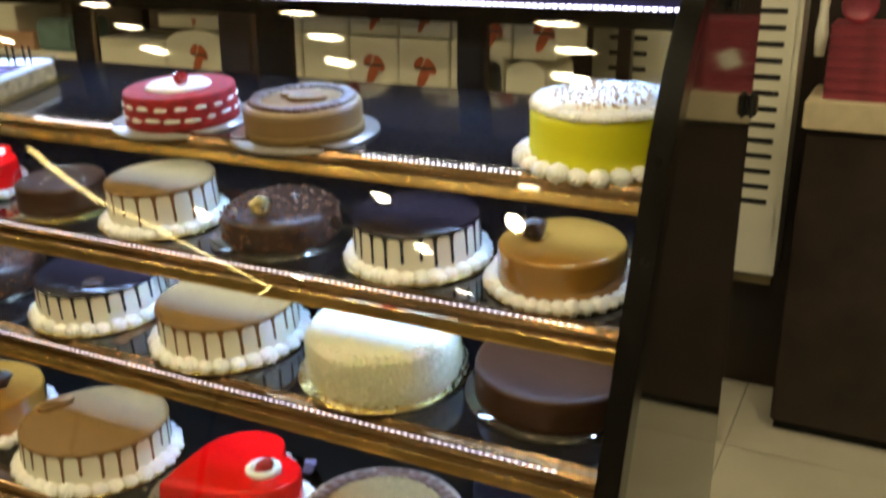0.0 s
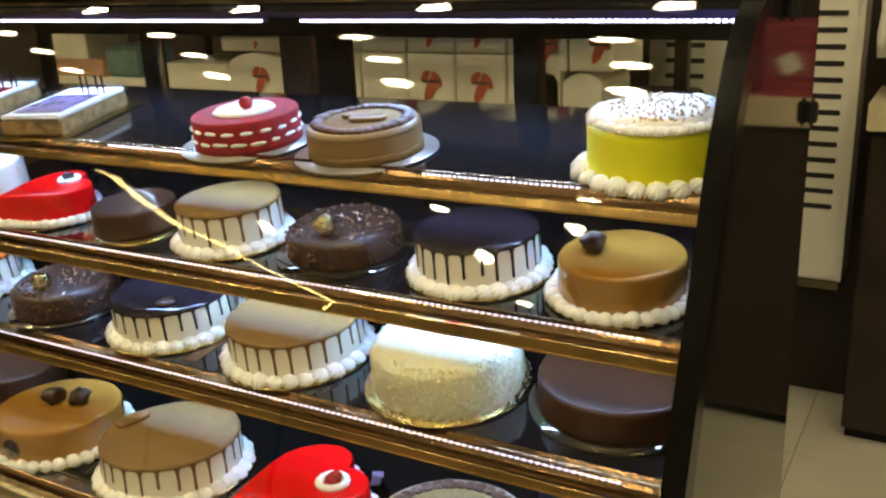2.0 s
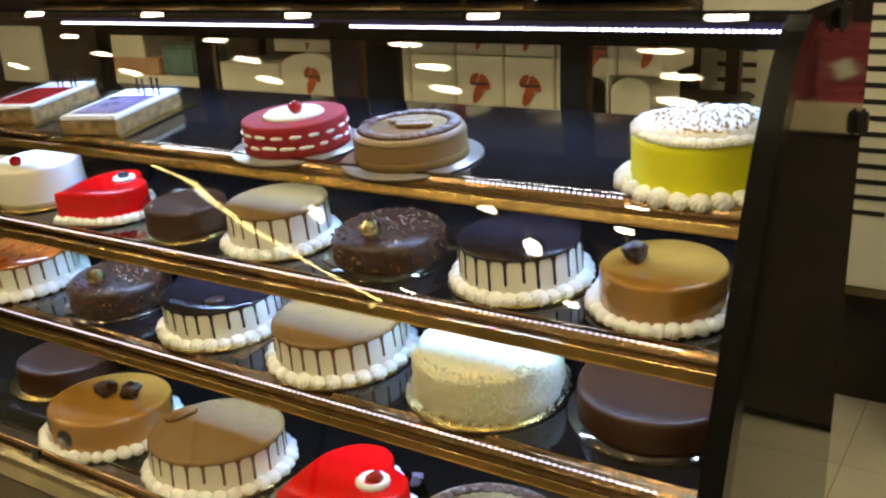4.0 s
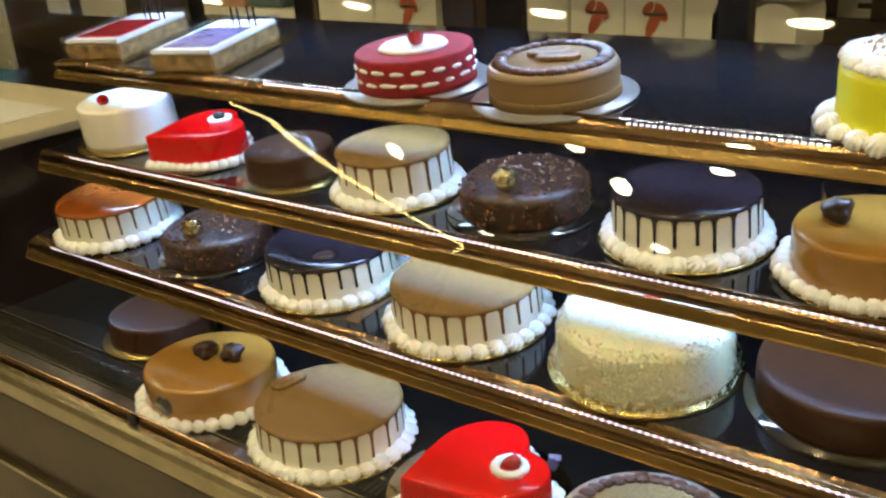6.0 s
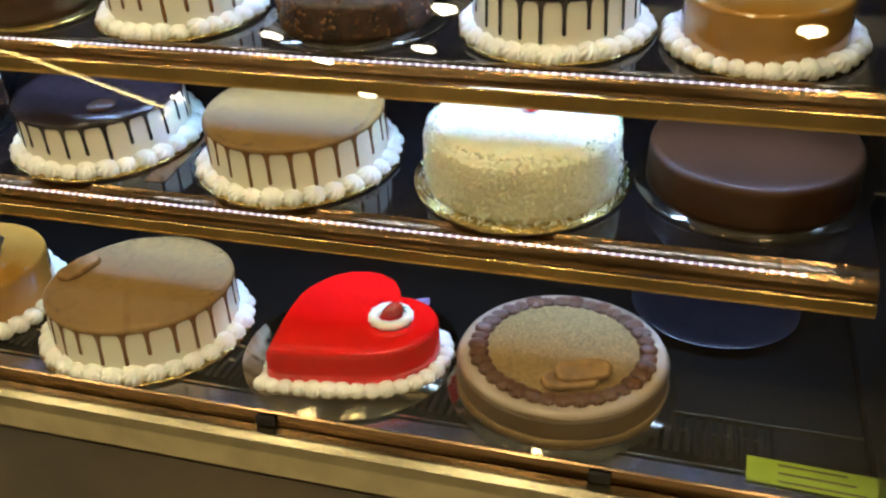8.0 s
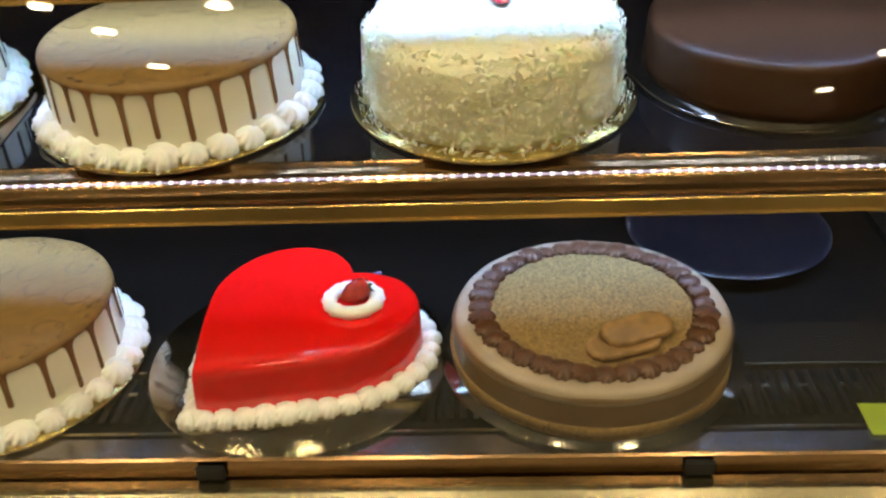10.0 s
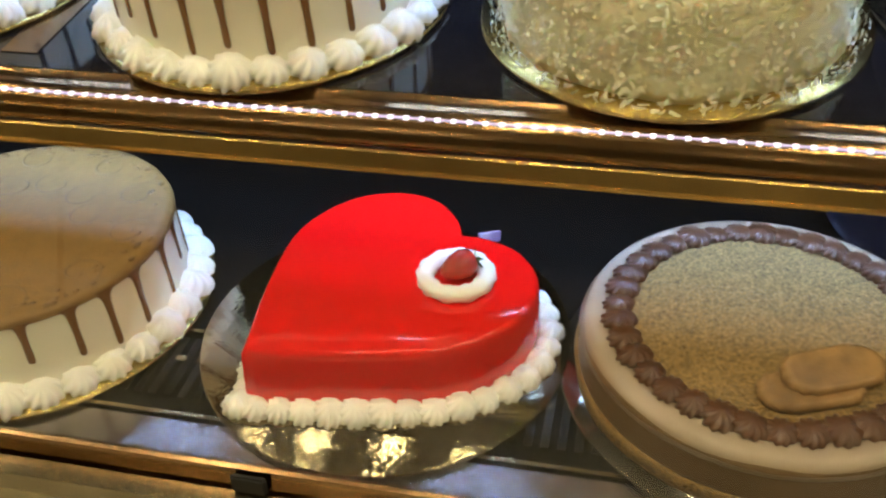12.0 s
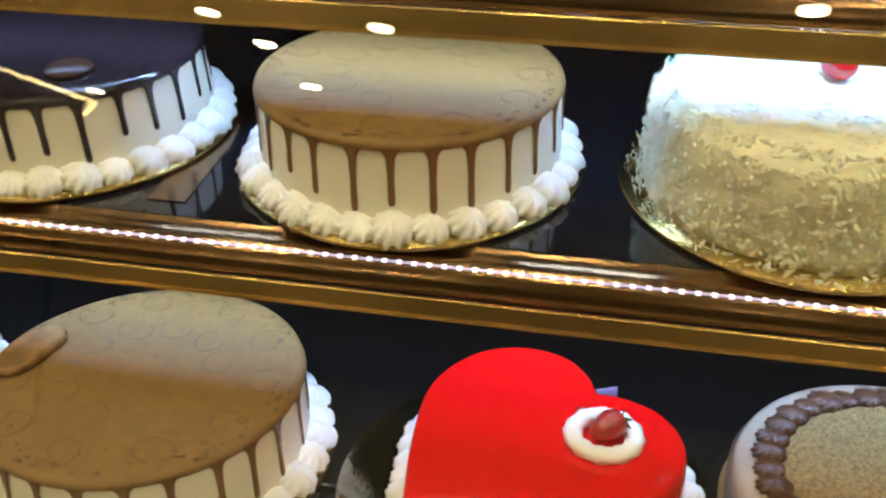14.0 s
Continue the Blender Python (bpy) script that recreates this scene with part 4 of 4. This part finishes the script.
pb = thing("carton_stack", -2.57, BC + 0.1, CT, 0, "peach and white cartons stacked on the counter", "box")
part("carton", box(-0.24, 0.27, -0.1, 0.1, 0, 0.054, 0.003), WHITEBOX, pb)
part("carton", box(-0.24, 0.042, -0.095, 0.1, 0.055, 0.112, 0.003), PEACH, pb, "peach carton")
part("carton", box(-0.25, -0.03, -0.09, 0.1, 0.113, 0.195, 0.003), WHITEBOX, pb)
part("tub", box(0.048, 0.215, -0.09, 0.08, 0.055, 0.158, 0.012), PALEBLUE, pb, "blue green plastic tub")
solid("column", box(-1.308, -1.222, 1.60, 1.69, 0, 1.43, 0.004), BROWNCOL, "reddish brown square column behind the case", "column", "structure")

# rounded bags on the upper shelf behind
sh2 = thing("rear_shelf", -1.63, 2.40, CT, 0, "dark wood shelf on uprights above the back counter", "shelf")
part("shelf_board", box(-0.97, 0.97, -0.42, 0.42, 0.300, 0.328, 0.003), DARKWOOD, sh2)
for ux in (-0.93, 0.93):
    part("upright", box(ux - 0.02, ux + 0.02, 0.27, 0.31, 0.0, 0.2995, 0.002), DARKWOOD, sh2)
for k, (bx, r) in enumerate(((-1.696, 0.10), (-1.44, 0.083), (-1.26, 0.096), (-0.99, 0.087), (-0.852, 0.05), (-0.745, 0.054))):
    b = thing("paper_bag", bx, 2.09, 1.369, 0, "white rounded paper bag with orange print", "bag", "paper bags on the shelf")
    bm = lathe([(0, 0), (r, 0), (r * 1.02, 0.03), (r * 0.92, 0.066), (r * 0.6, 0.09), (0, 0.099)], 40, 0.05, k)
    part("bag_body", bm, PAPER, b, "", True)
    part("printed_bar", box(-0.03, 0.03, -r * 1.03, -r * 1.01, 0.05, 0.062), LOGODARK, b, "dark printed bar")
    if k % 2 == 0:
        part("printed_mark", box(0.01, 0.045, -r * 0.99, -r * 0.97, 0.02, 0.075, 0.004), LOGO, b, "orange printed shape")
for px, pz, w, h in ((-3.74, 1.68, 0.17, 0.25),):
    solid("notice", box(px - w, px + w, 2.985, 2.996, pz - h, pz + h), PAPER, "white paper notice on the dark wall", "notice")

for x0, x1, z0, z1 in ((-5.07, -4.88, 0.88, 1.162), (-4.745, -4.375, 0.877, 1.168)):
    solid("wall_panel", box(x0, x1, 2.975, 2.996, z0, z1, 0.004), PAPER, "plain white panel hung on the dark wall", "panel")
lv = thing("wall_vent", -5.80, 2.97, 0.53, 0, "pale slatted vent on the dark wall", "vent")
part("vent_frame", box(-0.25, 0.25, 0.0, 0.027, 0, 0.6, 0.004), WHITEMETAL, lv)
for k in range(9):
    part("slat", box(-0.22, 0.22, -0.012, -0.001, 0.03 + 0.062 * k, 0.06 + 0.062 * k, 0.002), WHITEMETAL, lv)

# ---- white louvred unit ----
lu = thing("louvred_cabinet", -0.54, 2.876, 0.412, 0, "tall white enamel cabinet with columns of louvre slots", "cabinet")
part("cabinet_body", box(-0.309, 0.308, -0.03, 0.115, 0.032, 1.020, 0.006), WHITEMETAL, lu)
part("upper_panel", box(-0.309, 0.308, -0.03, 0.115, 1.026, 2.1, 0.006), WHITEMETAL, lu)
part("foot_rail", box(-0.300, 0.300, -0.02, 0.11, 0.0, 0.030, 0.003), CHROME, lu)
part("corner_strip", box(0.290, 0.3085, -0.0345, -0.0305, 0.034, 1.018, 0.002), WHITEMETAL, lu)
slot = None
for col in (-0.195, 0.203):
    for k in range(15):
        m = pose(col, -0.0315, 0.928 - 0.0472 * k)
        if slot is None:
            slot = part("louvre", box(-0.060, 0.060, -0.002, 0.003, -0.0075, 0.0075, 0.002), RUBBER, lu, "dark louvre slot")
            slot.matrix_basis = m
        else:
            again(slot, m, lu)
dk = thing("dark_cabinet", 0.70, 2.84, 0, 0, "dark wood cabinet standing on the cream floor", "cabinet")
part("cabinet_body", box(-0.88, 0.88, -0.13, 0.14, 0.03, 0.948, 0.003), DARKWOOD, dk)
part("plinth", box(-0.87, 0.87, -0.12, 0.14, 0.0, 0.029), BLACK, dk)
for k in range(4):
    d = part("door", box(-0.875 + 0.44 * k, -0.441 + 0.44 * k, -0.149, -0.1305, 0.04, 0.930, 0.003), DARKWOOD, dk, "flat dark wood door")
    part("handle", box(-0.475 + 0.44 * k, -0.465 + 0.44 * k, -0.165, -0.1495, 0.66, 0.78, 0.003), BLACK, d)
solid("ledge", box(-0.187, 1.6, 2.655, 2.98, 0.949, 1.026, 0.004), LEDGE, "cream laminate ledge on the dark cabinet", "ledge")
for bx in (-0.15, 0.13, 0.41, 0.69, 0.97, 1.25):
    for bz in range(7):
        b = thing("gift_box", bx + 0.133, 2.815, 1.0265 + 0.0285 * bz, 0, "red and pink gift box stacked on the ledge", "box", "stacked gift boxes")
        part("box_body", box(-0.130, 0.130, -0.11, 0.11, 0, 0.020, 0.002), PINK, b)
        part("box_lid", box(-0.133, 0.133, -0.113, 0.113, 0.0203, 0.0275, 0.002), PINK, b)
rb = thing("round_tin", -0.085, 2.76, 1.2265, 0, "round pink tin standing on edge on the gift boxes", "tin")
tin = part("tin_body", lathe([(0, -0.02), (0.042, -0.02), (0.046, -0.016), (0.046, 0.016), (0.042, 0.02), (0.034, 0.021), (0.028, 0.016), (0, 0.015)], 36), PINK, rb, "", True)
tin.matrix_basis = pose(0, 0, 0.0465, 90, 0, 0)
gl = thing("price_card", 0.041, 2.699, 1.12, 0, "white square card on the gift boxes", "card")
part("card_sheet", box(-0.026, 0.026, -0.001, 0.001, -0.026, 0.026), PAPER, gl).matrix_basis = pose(0, 0, 0, 0, 28, 0)
sg = thing("hanging_bag", -0.168, 2.684, 1.143, 0, "crumpled white paper bag hanging by the ledge", "bag")
part("bag_body", lathe([(0, 0), (0.013, 0.0), (0.015, 0.06), (0.012, 0.12), (0.014, 0.17), (0.011, 0.2), (0.022, 0.225), (0.018, 0.25), (0.0, 0.262)], 16, 0.35), PAPER, sg, "", True)

# ---- side counter past the open end ----
sc = thing("side_counter", -3.29, 1.22, 0, 0, "dark wood side counter with a pale cream top", "counter")
part("counter_body", box(-0.88, 0.87, -0.40, 0.40, 0.0, 0.88, 0.004), DARKWOOD, sc)
part("counter_top", box(-0.90, 0.89, -0.42, 0.42, 0.881, 0.905, 0.004), LEDGE, sc, "pale cream top")
solid("paper_sheet", box(-2.95, -2.56, 1.24, 1.46, 0.906, 0.909), PAPER, "white paper lying on the counter", "paper")

# ---- floor tiles ----
tile = None
for i in range(18):
    for j in range(16):
        m = pose(-6.69 + 0.61 * i, -5.69 + 0.61 * j, -0.0029)
        if tile is None:
            tile = part("tile", box(-0.3035, 0.3035, -0.3035, 0.3035, 0, 0.003), TILE, floor)
            tile.matrix_basis = m
        else:
            again(tile, m, floor)
